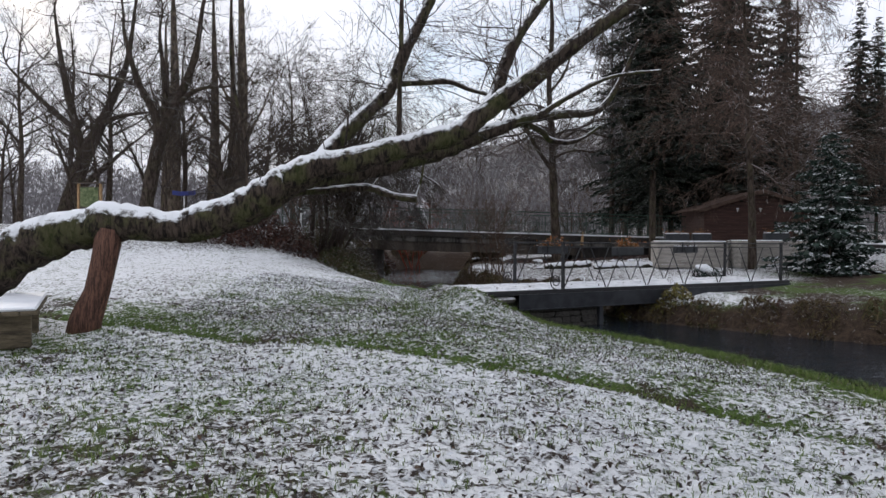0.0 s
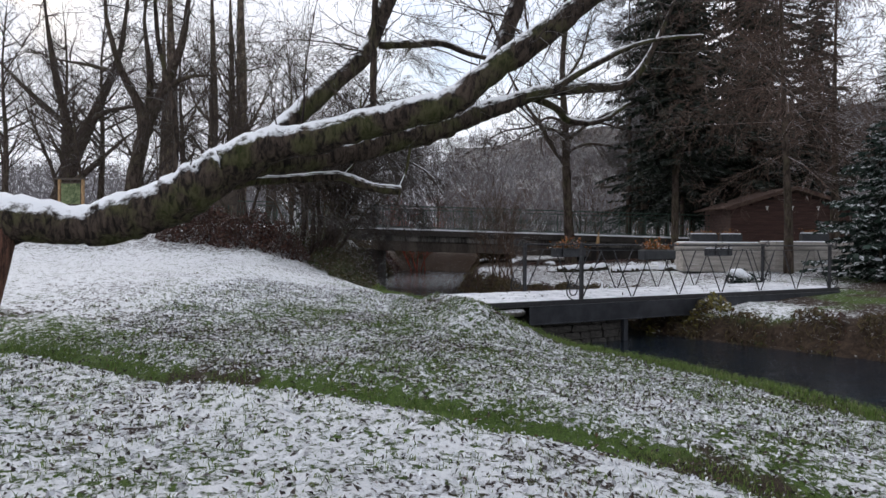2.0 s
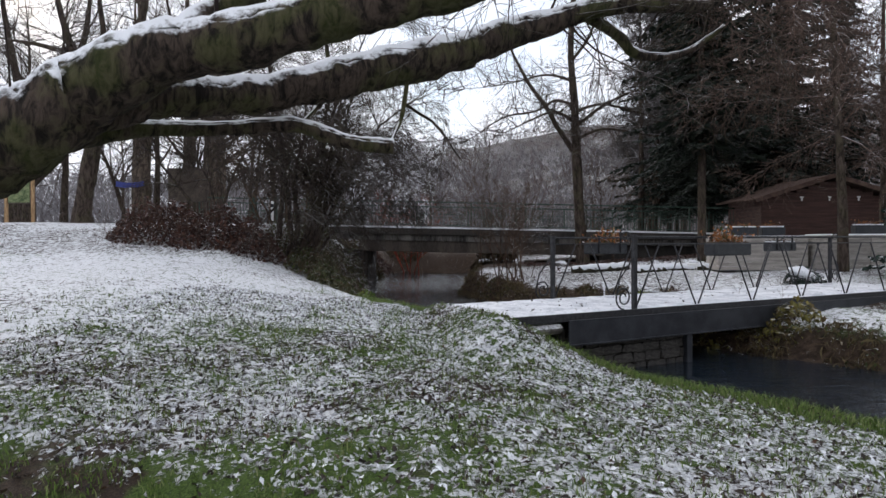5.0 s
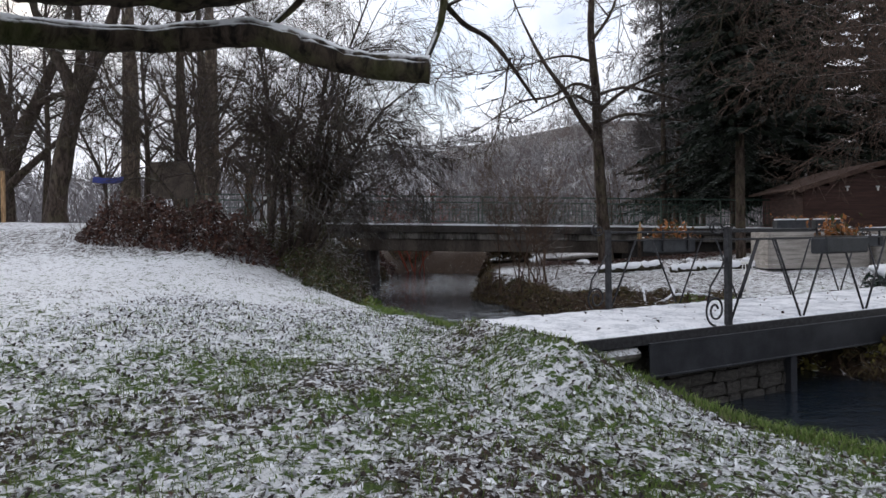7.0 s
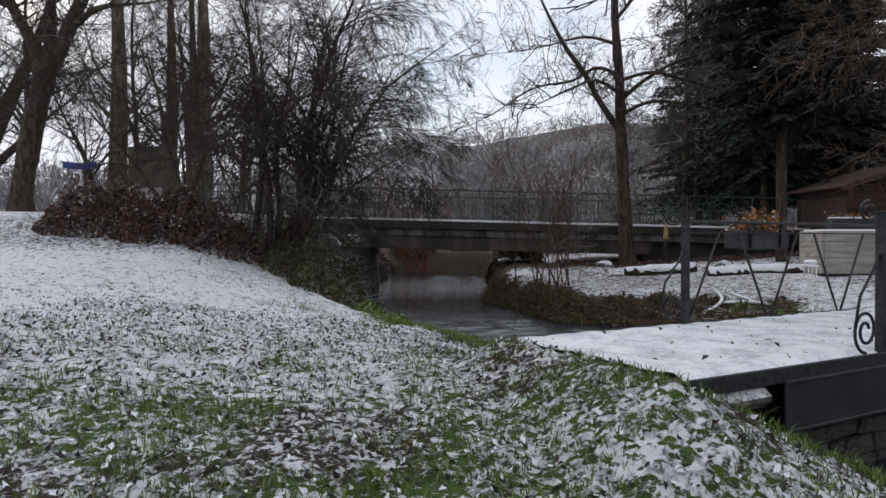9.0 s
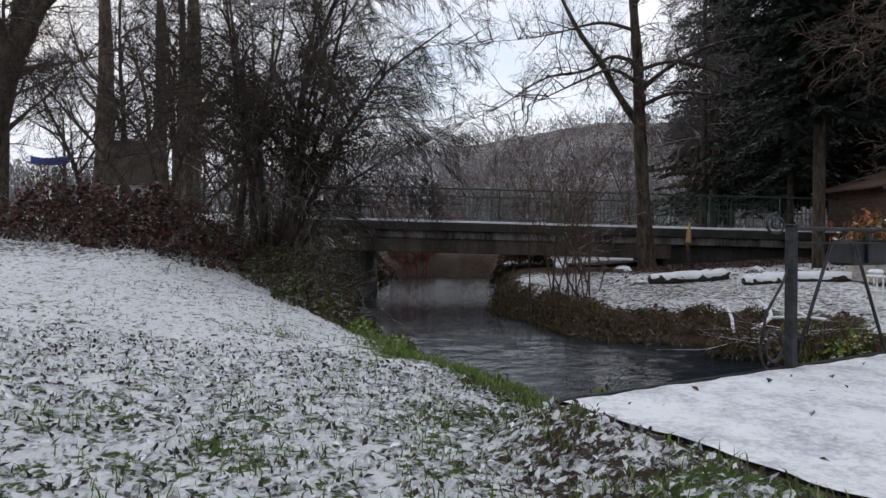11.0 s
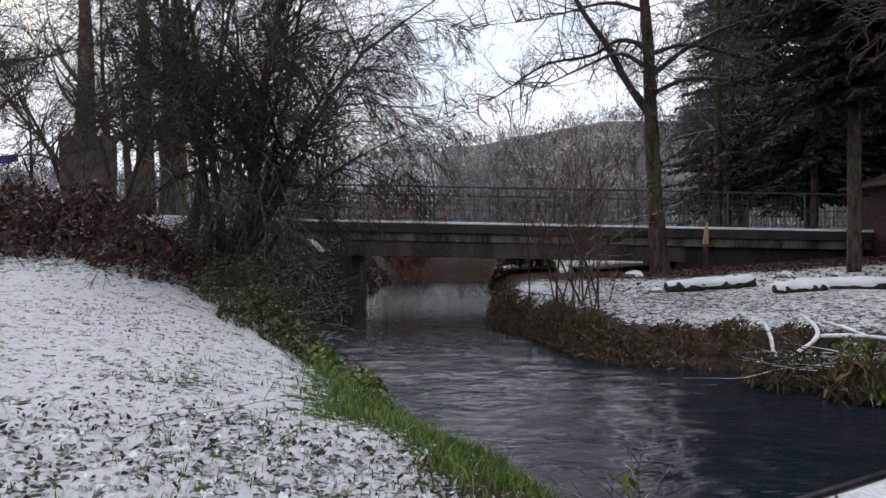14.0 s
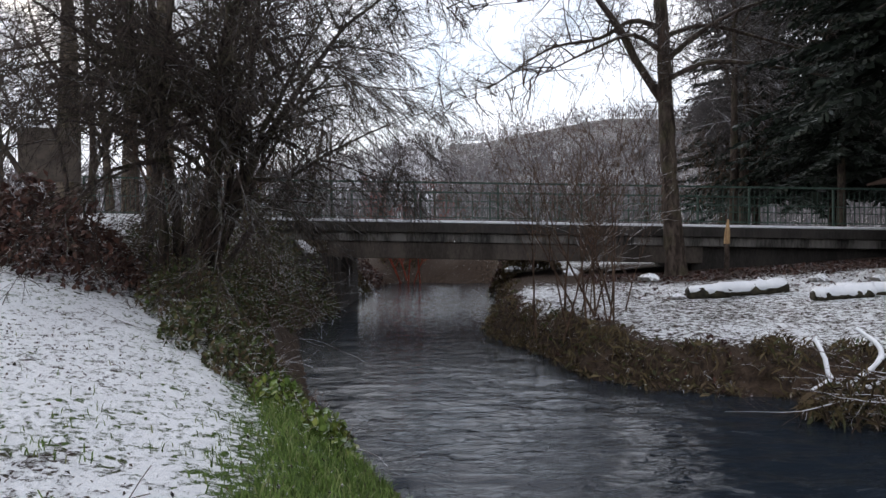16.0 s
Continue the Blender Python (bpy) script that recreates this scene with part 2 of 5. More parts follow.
M_STRAW = leaf_mat("dry_grass", [(0.04, 0.028, 0.018), (0.085, 0.06, 0.034), (0.14, 0.105, 0.055), (0.05, 0.055, 0.022)], 0.15)
M_NEEDLE = leaf_mat("spruce_needles", [(0.008, 0.012, 0.009), (0.014, 0.02, 0.014), (0.022, 0.03, 0.02)], 0.12)
M_NEEDLE_SNOW = leaf_mat("snowy_spruce_needles", [(0.012, 0.022, 0.018), (0.024, 0.038, 0.030), (0.035, 0.055, 0.045)], 0.8)
M_FLOWER = leaf_mat("withered_orange_plants", [(0.20, 0.07, 0.02), (0.34, 0.14, 0.05), (0.12, 0.06, 0.03), (0.05, 0.07, 0.025)], 0.5)
# frosted twigs, paled towards grey-blue: the haze of distance is in these tones
M_WOODS = leaf_mat("hazy_far_woods", [(0.10, 0.093, 0.094), (0.13, 0.122, 0.127), (0.165, 0.156, 0.165), (0.21, 0.203, 0.215)], 0.0, 0.95)


# ---- mesh helpers ----
def thing(name, label, category, at=(0, 0, 0), rz=0.0, group="", kind=""):
    """An Empty at the base of a thing."""
    ob = new(name)
    ob.empty_display_size = 0.2
    ob.matrix_world = pose(*at, 0, 0, rz)
    return tagged(ob, label, category, group, kind)


def mesh_ob(name, verts, faces, material, parent=None, label="", smooth=False):
    me = bpy.data.meshes.new(name)
    me.from_pydata([tuple(v) for v in verts], [], faces)
    if smooth:
        me.polygons.foreach_set("use_smooth", [True] * len(me.polygons))
    me.materials.append(material)
    ob = new(name, me)
    ob.parent = parent
    return tagged(ob, label)


def part(name, bm, material, parent, label=""):
    me = bpy.data.meshes.new(name)
    bm.to_mesh(me)
    bm.free()
    me.materials.append(material)
    ob = new(name, me)
    ob.parent = parent
    return tagged(ob, label)


def box(sx, sy, sz, m=Matrix(), bevel=0.01, bm=None):
    """A bevelled block that stands on z = 0, centred in x and y."""
    bm = bm or bmesh.new()
    made = bmesh.ops.create_cube(bm, size=1)["verts"]
    bmesh.ops.transform(bm, matrix=m @ Matrix.Translation((0, 0, sz / 2)) @ Matrix.Diagonal((sx, sy, sz, 1)), verts=made)
    if bevel:
        edges = list({e for v in made for e in v.link_edges})
        bmesh.ops.bevel(bm, geom=edges, offset=bevel, segments=1, affect="EDGES")
    return bm


def tube(V, F, pts, radii, sides=8, rough=0.0, rng=random, cap=True):
    """A tapered tube along points, added to the lists V and F."""
    n, side = len(pts), None
    start = len(V)
    for i, p in enumerate(pts):
        a, b = pts[max(i - 1, 0)], pts[min(i + 1, n - 1)]
        d = Vector((b[0] - a[0], b[1] - a[1], b[2] - a[2])).normalized()
        if side is None:
            side = d.cross(Vector((0.31, 0.2, 1)) if abs(d.z) < 0.95 else Vector((1, 0.1, 0))).normalized()
        side = (side - d * side.dot(d)).normalized()
        other = d.cross(side)
        for j in range(sides):
            t = 2 * math.pi * j / sides
            r = radii[i] * (1 + (rng.uniform(-rough, rough) if rough else 0))
            o = side * (math.cos(t) * r) + other * (math.sin(t) * r)
            V.append((p[0] + o.x, p[1] + o.y, p[2] + o.z))
    for i in range(n - 1):
        for j in range(sides):
            a, b = start + i * sides + j, start + i * sides + (j + 1) % sides
            F.append((a, b, b + sides, a + sides))
    if cap:
        F.append(tuple(range(start + sides - 1, start - 1, -1)))
        F.append(tuple(range(start + (n - 1) * sides, start + n * sides)))


def spline(pts, per=6):
    """Catmull-Rom through rows (x, y, z, r)."""
    out = []
    q = [Vector(p) for p in pts]
    for i in range(len(q) - 1):
        a, b, c, d = q[max(i - 1, 0)], q[i], q[i + 1], q[min(i + 2, len(q) - 1)]
        for s in range(per):
            t = s / per
            out.append(0.5 * (2 * b + (c - a) * t + (2 * a - 5 * b + 4 * c - d) * t * t + (3 * b - a - 3 * c + d) * t ** 3))
    out.append(q[-1])
    return out


def grow(V, F, rng, p, d, length, r, level, spec, stem=None, least=0.0028):
    """One branch and all that grows on it. spec: per level (children, length ratio, angle, wander, lift)."""
    kids, ratio, angle, wander, lift = spec[level]
    last = level == len(spec) - 1
    steps = 2 if last else (7 if level == 0 else 5 if level == 1 else 3)
    pts, rad, dirs = [Vector(p)], [r], [Vector(d)]
    d = Vector(d).normalized()
    for i in range(steps):
        d = (d + Vector((rng.gauss(0, wander), rng.gauss(0, wander), rng.gauss(0, wander) + lift))).normalized()
        pts.append(pts[-1] + d * (length / steps))
        rad.append(max(r * (1 - 0.95 * ((i + 1) / steps) ** (0.75 if level == 0 else 1.0)), least * 0.8))
        dirs.append(d)
    tube(*(stem or (V, F)), pts, rad, 7 if level == 0 and r > 0.05 else 4 if level < 2 and not last else 3, cap=False)
    if last:
        return
    for c in range(kids):
        t = (0.28 if level == 0 else 0.12) + (0.97 - (0.28 if level == 0 else 0.12)) * (c + rng.random()) / kids
        i = min(int(t * steps), steps - 1)
        u = t * steps - i
        base = pts[i].lerp(pts[i + 1], u)
        axis = dirs[i + 1]
        turn = Vector((rng.gauss(0, 1), rng.gauss(0, 1), rng.gauss(0, 1)))
        turn = (turn - axis * turn.dot(axis)).normalized()
        a = radians(angle * rng.uniform(0.6, 1.35))
        grow(V, F, rng, base, axis * math.cos(a) + turn * math.sin(a), length * ratio * rng.uniform(0.55, 1.2) * (1.15 - 0.55 * t),
             max((rad[i] * (1 - u) + rad[i + 1] * u) * (rng.uniform(0.16, 0.3) if kids > 30 else rng.uniform(0.5, 0.75) if level == 0 else rng.uniform(0.38, 0.6)), least), level + 1, spec, None, least)


def leaves(V, F, rng, at, size, normal_up=0.5, curl=0.3, slim=0.55):
    """One small pointed leaf of two bent halves."""
    a = rng.uniform(0, 2 * math.pi)
    n = Vector((rng.gauss(0, 1), rng.gauss(0, 1), rng.gauss(0, 1) * (1 - normal_up) + 2.2 * normal_up)).normalized()
    u = n.cross(Vector((math.cos(a), math.sin(a), 0.3))).normalized()
    v = n.cross(u)
    c, s = Vector(at), size * rng.uniform(0.6, 1.3)
    i = len(V)
    lift = n * (curl * s * rng.uniform(0.2, 1.0))
    for q in (c - u * s, c + v * s * slim + lift, c + u * s + lift * 0.4, c - v * s * slim + lift):
        V.append(q[:])
    F.append((i, i + 1, i + 2))
    F.append((i, i + 2, i + 3))


# ---- the lie of the land ----
LEFT_TOE = np.array([(8.2, 95), (3.5, 60), (-1.2, 50), (-3.4, 43), (-3.4, 34), (-3.55, 29), (-2.1, 23.4), (-1.4, 21.3), (-0.7, 19.9), (-0.2, 18.9),
                     (0.48, 17.6), (1.7, 15.2), (2.8, 13.4), (3.9, 12.3), (4.82, 10.8), (5.7, 8.5), (6.3, 5.5), (7, 0), (7.5, -40)])
RIGHT_TOE = np.array([(12, 95), (8.5, 60), (3.5, 50), (1.6, 45), (1.4, 37), (0.8, 31), (0.6, 28), (1.35, 25.9), (1.75, 24.1), (2.9, 23.1),
                      (5.3, 22.6), (4.9, 20), (4.3, 17), (5.5, 15.2), (7.1, 13.5), (8.5, 12.2), (10, 9.5), (11, 4), (12, -40)])
DITCH = np.array([(-14, 13.0), (-6.2, 10.6), (-3.9, 9.55), (-2.3, 8.75), (-0.8, 8.25), (0.9, 7.55), (2.1, 7.0), (3.2, 6.1), (4.6, 4.9)])


DECK_END = np.array([(0.72, 13.4), (-0.02, 15.1)])


def to_line(x, y, line):
    """Distance from points to a polyline, and signed side of its nearest stretch."""
    best = np.full(x.shape, 1e9)
    side = np.zeros(x.shape)
    for (ax, ay), (bx, by) in zip(line[:-1], line[1:]):
        dx, dy = bx - ax, by - ay
        t = np.clip(((x - ax) * dx + (y - ay) * dy) / (dx * dx + dy * dy), 0, 1)
        ex, ey = x - ax - t * dx, y - ay - t * dy
        d = np.hypot(ex, ey)
        closer = d < best
        side = np.where(closer, np.sign(dx * ey - dy * ex), side)
        best = np.where(closer, d, best)
    return best, side


def smooth(v, lo, hi):
    t = np.clip((v - lo) / (hi - lo), 0, 1)
    return t * t * (3 - 2 * t)


_g = np.random.RandomState(7).rand(257, 257)


def vnoise(x, y):
    """Smooth value noise of unit grain."""
    xi, yi = np.floor(x).astype(int), np.floor(y).astype(int)
    fx, fy = x - xi, y - yi
    fx, fy = fx * fx * (3 - 2 * fx), fy * fy * (3 - 2 * fy)
    xi, yi = xi % 256, yi % 256
    return (_g[xi, yi] * (1 - fx) + _g[xi + 1, yi] * fx) * (1 - fy) + (_g[xi, yi + 1] * (1 - fx) + _g[xi + 1, yi + 1] * fx) * fy


def land(x, y):
    """Height, snow cover, leaf litter and bare earth at points of the ground."""
    x, y = np.asarray(x, float), np.asarray(y, float)
    dl, sl = to_line(x, y, LEFT_TOE)
    dr, sr = to_line(x, y, RIGHT_TOE)
    on_left, on_right = (sl < 0) | (y > 93), (sr > 0) & (y <= 93)
    wob = (vnoise(x * 1.3, y * 1.3) - 0.5) * 0.5
    # left meadow, rising to the road
    pl = 0.62 + 0.016 * np.clip(y - 6, 0, 12) - 0.07 * np.clip(x, 0, 3) * (1 - smooth(y, 9, 13)) + 0.10 * np.clip(-x - 2, 0, 3.4) * smooth(y, 10, 15.5)
    pl += 1.35 * smooth(y, 20.5, 29) * smooth(-x, 3.2, 6.5)
    soft = 3.5 - 2.7 * smooth(y, 10.5, 15.0)
    dd = np.maximum(dl + wob * 0.45 * smooth(y, 14, 18), 0)
    zl = np.maximum(pl, 0.4) * (1 - np.exp(-dd / soft))
    far = smooth(y, 38, 46)
    zl = zl * (1 - far) + far * (1.0 + 1.4 * smooth(dl, 2, 9)) * (1 - np.exp(-dl / 0.8))
    de, se = to_line(x, y, DECK_END)
    zl = np.where(sl < 0, np.maximum(zl, 0.835 + 0.065 * (se > 0) - 0.50 * np.maximum(de - 0.10, 0)), zl)
    dt, st = to_line(x, y, DITCH)
    zl -= (0.21 * np.exp(-(dt / 0.40) ** 2) - 0.07 * np.exp(-((dt - 0.70) / 0.4) ** 2) * (st < 0)) * (1 - 0.45 * smooth(x, 0.5, 3.5))
    # right bank, undercut and steep
    pr = 0.46 + 0.055 * np.clip(y - 22.5, 0, 8) + 0.06 * np.clip(x - 5, 0, 12)
    pr = np.maximum(pr, 0.62 * smooth(x, 4, 7))
    pr = pr + 0.4 * smooth(y, 38, 50)
    zr = pr * (1 - np.exp(-np.maximum(dr + wob * 0.5, 0) / 0.22))
    bed = -0.45 * smooth(np.minimum(dl, dr), 0, 0.7)
    z = np.where(on_left, zl, np.where(on_right, zr, bed))
    z += (vnoise(x * 2.1, y * 2.1) - 0.5) * 0.05 * smooth(np.minimum(dl, dr), 0, 0.5) + (vnoise(x * 0.35, y * 0.35) - 0.5) * 0.10 * smooth(np.minimum(dl, dr), 0.5, 3)
    near = smooth(-np.hypot(x + 0.5, (y - 10) * 0.7), -14, -7)
    z += near * ((vnoise(x * 9, y * 9) - 0.5) * 0.028 + (vnoise(x * 19 + 7, y * 19) - 0.5) * 0.022)
    # the far bank, where the stream bends out of sight
    bend = smooth(y + 0.35 * x + 0.8 * (vnoise(x * 0.9, y * 0.9) - 0.5), 44.0, 46.5) * smooth(-y, -80, -60)
    z = np.maximum(z, -0.4 + 1.5 * bend + 0.5 * smooth(y, 47, 55))
    # the valley's hills
    ridge = 43 * smooth(y + 0.25 * np.abs(x), 120, 330) * (0.62 + 0.5 * vnoise(x * 0.012 + 3, y * 0.012) + 0.22 * vnoise(x * 0.03, y * 0.03))
    ridge = ridge * (1 - 0.55 * smooth(-x, 15, 70)) + 18 * smooth(x - 4, 60, 200) + 7 * smooth(4 - x, 160, 300)
    z += ridge
    cover = 0.60 + 0.10 * smooth(-y, -8.0, -6.0)
    cover += 0.26 * smooth(-x, 2.0, 4.5) * smooth(y, 11, 14) + 0.24 * smooth(y - 0.6 * x, 15.5, 19) + 0.12 * smooth(x, 0.2, 2.2) * smooth(-y, -7.5, -5)
    cover -= 0.17 * np.exp(-(((dt - 0.75) / 0.6) ** 2)) * (st > 0) * smooth(-x, -1.5, 0.5)
    cover -= 0.03 * smooth(-x, -2.5, -1.5) * smooth(y, 8.8, 9.8) * smooth(-y, -15, -12.5)
    cover -= 0.03 * smooth(x, -2.2, -0.4) * smooth(y, 8.5, 9.6) * smooth(-y, -14, -11) + 0.12 * np.exp(-((x + 2) ** 2 + (y - 4.2) ** 2) / 3)
    wet = smooth(vnoise(x * 1.7 + 5, y * 1.7), 0.15, 0.5)
    cover -= (0.62 * np.exp(-(((dt - 0.10) / 0.22) ** 2)) * (on_left & (st > 0)) + 0.4 * np.exp(-(dt / 0.2) ** 2) * on_left) * (0.45 + 0.55 * wet)
    lip = 0.55 + 0.35 * vnoise(x * 0.8, y * 0.8) + 0.45 * smooth(y, 14.5, 17) * smooth(-y, -20.5, -18.5)
    cover = np.where(on_left, cover - 0.75 * smooth(-dl, -lip - 0.35, -lip * 0.6) * smooth(-y, -32, -24), cover)
    cover -= 0.45 * on_left * smooth(y, 21.5, 24) * smooth(-y, -40, -30) + 0.5 * on_left * smooth(x, -7, -5) * smooth(y, 23, 26) * smooth(-y, -42, -36) + 0.5 * smooth(y, 38, 41) * smooth(-y, -70, -60)
    cover = np.where(on_right, (0.60 + 0.10 * smooth(x, 5, 8) - 0.9 * smooth(-dr, -0.75 - wob, -0.35 - wob)) - 0.75 * smooth(y, 29.5, 31.5) * smooth(-y, -40, -36), cover)
    cover -= 0.5 * smooth(y, 70, 110) + 0.7 * smooth(y, 42, 44) * smooth(-y, -52, -49) * smooth(-np.abs(x), -9, -6)
    cover += 0.10 * np.exp(-(((dt - 0.8) / 0.5) ** 2)) * (st < 0) * on_left
    cover += 0.25 * (vnoise(x * 0.7, y * 0.7) - 0.5) - 0.17 * smooth(0.6 * vnoise(x * 1.7 + 11, y * 1.7) + 0.4 * vnoise(x * 5 + 2, y * 5), 0.55, 0.8) * on_left * smooth(-y, -22, -16)
    cover -= 0.5 * on_right * smooth(x, 6.6, 8.4) * smooth(-y, -21.5, -18.5) + 0.4 * on_right * smooth(x, 10.5, 12) * smooth(-y, -25, -22)
    cover = np.minimum(cover, 0.72 + 0.075 * smooth(y - 0.6 * x, 16.5, 20))
    cover -= 0.34 * on_left * smooth(0.7 * vnoise(x * 1.1 + 4, y * 1.1) + 0.3 * vnoise(x * 4, y * 4), 0.36, 0.62) * smooth(-dl, -2.8, -1.2) * smooth(y, 12, 14) * smooth(-y, -20, -17)
    litter = 0.4 * smooth(vnoise(x * 0.9 + 9, y * 0.9), 0.45, 0.7) + 0.18 * smooth(x, -2.5, 1) * smooth(y, 8, 10) + 0.7 * smooth(y, 22, 25) + smooth(y, 42, 60)
    earth = np.where(on_left, smooth(-dl, -0.3, -0.05) * smooth(y, 19, 22), smooth(-dr, -0.8 - wob, -0.3 - wob))
    wet_bed = ~on_left & ~on_right
    wet_bed &= z < 0.1
    cover, earth = np.where(wet_bed, 0, cover), np.where(wet_bed, 1, earth)
    return z, np.clip(cover, 0, 1), np.clip(litter, 0, 1), np.clip(earth, 0, 1)


def height(x, y):
    return float(land(np.array([x]), np.array([y]))[0][0])


def steps_of(lo, hi, fine, a, b, coarse, out):
    """Grid lines: fine between a and b, coarse between lo and hi, and ever wider out to the horizon."""
    mid = list(np.arange(a, b, fine))
    low, hig = list(np.arange(lo, a, coarse)), list(np.arange(b, hi + coarse, coarse))
    grow_out, v, s = [], 0.0, coarse
    while v < out:
        s = s * 1.22 if s < 7 or v > 420 else s
        v += s
        grow_out.append(v)
    return np.array([lo - g for g in reversed(grow_out)] + low + mid + hig + [hig[-1] + g for g in grow_out])


gx = steps_of(-16, 16, 0.1, -5.5, 6.5, 0.35, 2200)
gy = steps_of(-3, 46, 0.1, 1.2, 26, 0.25, 2200)
X, Yg = np.meshgrid(gx, gy)
Z, cov_, lit_, ear_ = land(X, Yg)
nx, ny = len(gx), len(gy)
idx = np.arange(nx * ny).reshape(ny, nx)
quads = np.stack([idx[:-1, :-1], idx[:-1, 1:], idx[1:, 1:], idx[1:, :-1]], -1).reshape(-1, 4)
me = bpy.data.meshes.new("ground")
me.vertices.add(nx * ny)
me.vertices.foreach_set("co", np.stack([X, Yg, Z], -1).ravel())
me.loops.add(quads.size)
me.loops.foreach_set("vertex_index", quads.ravel())
me.polygons.add(len(quads))
me.polygons.foreach_set("loop_start", np.arange(0, quads.size, 4))
me.polygons.foreach_set("use_smooth", np.ones(len(quads), bool))
for name_, val_ in (("cover", cov_), ("litter", lit_), ("earth", ear_)):
    me.attributes.new(name_, "FLOAT", "POINT").data.foreach_set("value", val_.ravel())
me.update()
me.validate()
me.materials.append(M_GROUND)
tagged(new("ground", me), "meadow and stream banks under thin patchy snow with green grass", "ground", kind="structure")

# the stream
wx = np.concatenate([np.arange(-5, 7.5, 0.075), np.arange(7.5, 13.6, 0.4)])
wy = np.concatenate([np.arange(-42, 8, 1.0), np.arange(8, 16, 0.15), np.arange(16, 36, 0.075), np.arange(36, 50.5, 0.3)])
WX, WY = np.meshgrid(wx, wy)
# ripples drawn out across the current, livelier in the open reach than under the bridge
flow = 0.12 + 0.88 * smooth(WY, 15, 18) * smooth(-WY, -27, -20) + 0.2 * np.exp(-((WY - 38) / 2.0) ** 2)
WZ = flow * (0.042 * (vnoise(WX * 1.5 + 0.6 * WY, WY * 3.2) - 0.5) + 0.030 * (vnoise(WX * 3.1 - WY, WY * 6.4 + 9) - 0.5) + 0.014 * (vnoise(WX * 6.2, WY * 11 + 4) - 0.5))
wi = np.arange(WX.size).reshape(WX.shape)
water = mesh_ob("water", np.stack([WX, WY, WZ - 0.01], -1).reshape(-1, 3).tolist(), np.stack([wi[:-1, :-1], wi[:-1, 1:], wi[1:, 1:], wi[1:, :-1]], -1).reshape(-1, 4).tolist(), M_WATER, smooth=True)
tagged(water, "dark rippled stream water between the banks", "water", kind="structure")

# ---- road bridge of concrete ----
BY = 33.2


def deck_z(x):
    return 2.34 - 0.0249 * x


SLOPE = math.degrees(math.atan(-0.0249))
bridge = thing("road_bridge", "low concrete road bridge with green iron railings and snowy kerb", "bridge", (0, BY, 0))


def along(name, x0, x1, y0, y1, top, thick, material, parent=bridge, label="", bevel=0.015):
    """A beam that follows the bridge's fall; top counts from the deck."""
    m = pose((x0 + x1) / 2, (y0 + y1) / 2, deck_z((x0 + x1) / 2) + top - thick, 0, -SLOPE, 0)
    return part(name, box(x1 - x0, y1 - y0, thick, m, bevel), material, parent, label)


along("kerb", -12, 26, -0.05, 0.45, 0.0, 0.27, M_CONC_DARK)
along("snow_strip", -12, 26, -0.045, 0.4, 0.07, 0.07, M_SNOW, label="thin line of snow on the kerb")
for i in range(16):
    along("fascia_panel", -12 + 2.38 * i, -12 + 2.38 * (i + 1) - 0.015, 0.06, 0.22, -0.27, 0.25, M_CONC_PALE, label="pale concrete panel with dark runs")
along("girder", -3.6, 6.6, 0.12, 0.6, -0.52, 0.46, M_CONC, label="brown-stained concrete girder")
along("girder", -3.6, 6.6, 3.2, 3.7, -0.52, 0.46, M_CONC)
along("deck_slab", -12, 26, 0.1, 4.2, -0.04, 0.44, M_CONC)
along("kerb", -12, 26, 3.75, 4.25, 0.0, 0.27, M_CONC_DARK)
along("snow_strip", -12, 26, 3.75, 4.2, 0.04, 0.04, M_SNOW)
along("road_surface", -12, 26, 0.452, 3.748, 0.0, 0.035, M_ROAD)
part("abutment", box(3.2, 3.6, 2.0, pose(-4.85, 2.0, -0.5), 0.04), M_CONC_DARK, bridge, "dark wet abutment wall at the water")
part("wing_wall", box(3.0, 0.4, 1.9, pose(-4.9, -0.1, -0.4, 0, 0, 8), 0.03), M_CONC_DARK, bridge)
part("abutment", box(20, 3.4, 2.0, pose(16.4, 2.1, -0.3), 0.04), M_CONC_DARK, bridge, "dark recessed wall below the road")

post_bm = box(0.05, 0.05, 1.07, bevel=0.008)
post_me = None
bar_V, bar_F = [], []
tube(bar_V, bar_F, [(0, 0, 0.13), (0, 0, 0.98)], [0.009, 0.009], 5)
bar_me = bpy.data.meshes.new("baluster")
bar_me.from_pydata(bar_V, [], bar_F)
bar_me.materials.append(M_GREEN)
p_me = bpy.data.meshes.new("post")
post_bm.to_mesh(p_me)
post_bm.free()
p_me.materials.append(M_GREEN)
for row, y in (("near", 0.2), ("far", 4.0)):
    x0 = -1.19 - 2.27 * 4
    n_post = 15 if row == "near" else 13
    for i in range(n_post):
        x = x0 + 2.27 * i
        o = new("post", p_me)
        o.parent, o.location = bridge, (x, y, deck_z(x) + 0.03)
        if i < n_post - 1:
            for j in range(1, 16):
                bx = x + 2.27 * j / 16
                o = new("baluster", bar_me)
                o.parent, o.location = bridge, (bx, y, deck_z(bx) + 0.03)
    x1 = x0 + 2.27 * (n_post - 1)
    for nm, top, th in (("handrail", 1.13, 0.05), ("middle_rail", 0.62, 0.025), ("bottom_rail", 0.17, 0.03)):
        along(nm, x0 - 0.03, x1 + 0.03, y - 0.022, y + 0.022, top, th, M_GREEN, bevel=0.006)

# ---- footbridge ----
FO = Vector((2.70, 14.70, 0.85))
FANG = 29.8
foot = thing("footbridge", "narrow iron footbridge with snow-covered deck and scrolled railings", "footbridge", FO, FANG)
W, S0, S1, SE = 1.82, -2.12, 8.1, 7.75


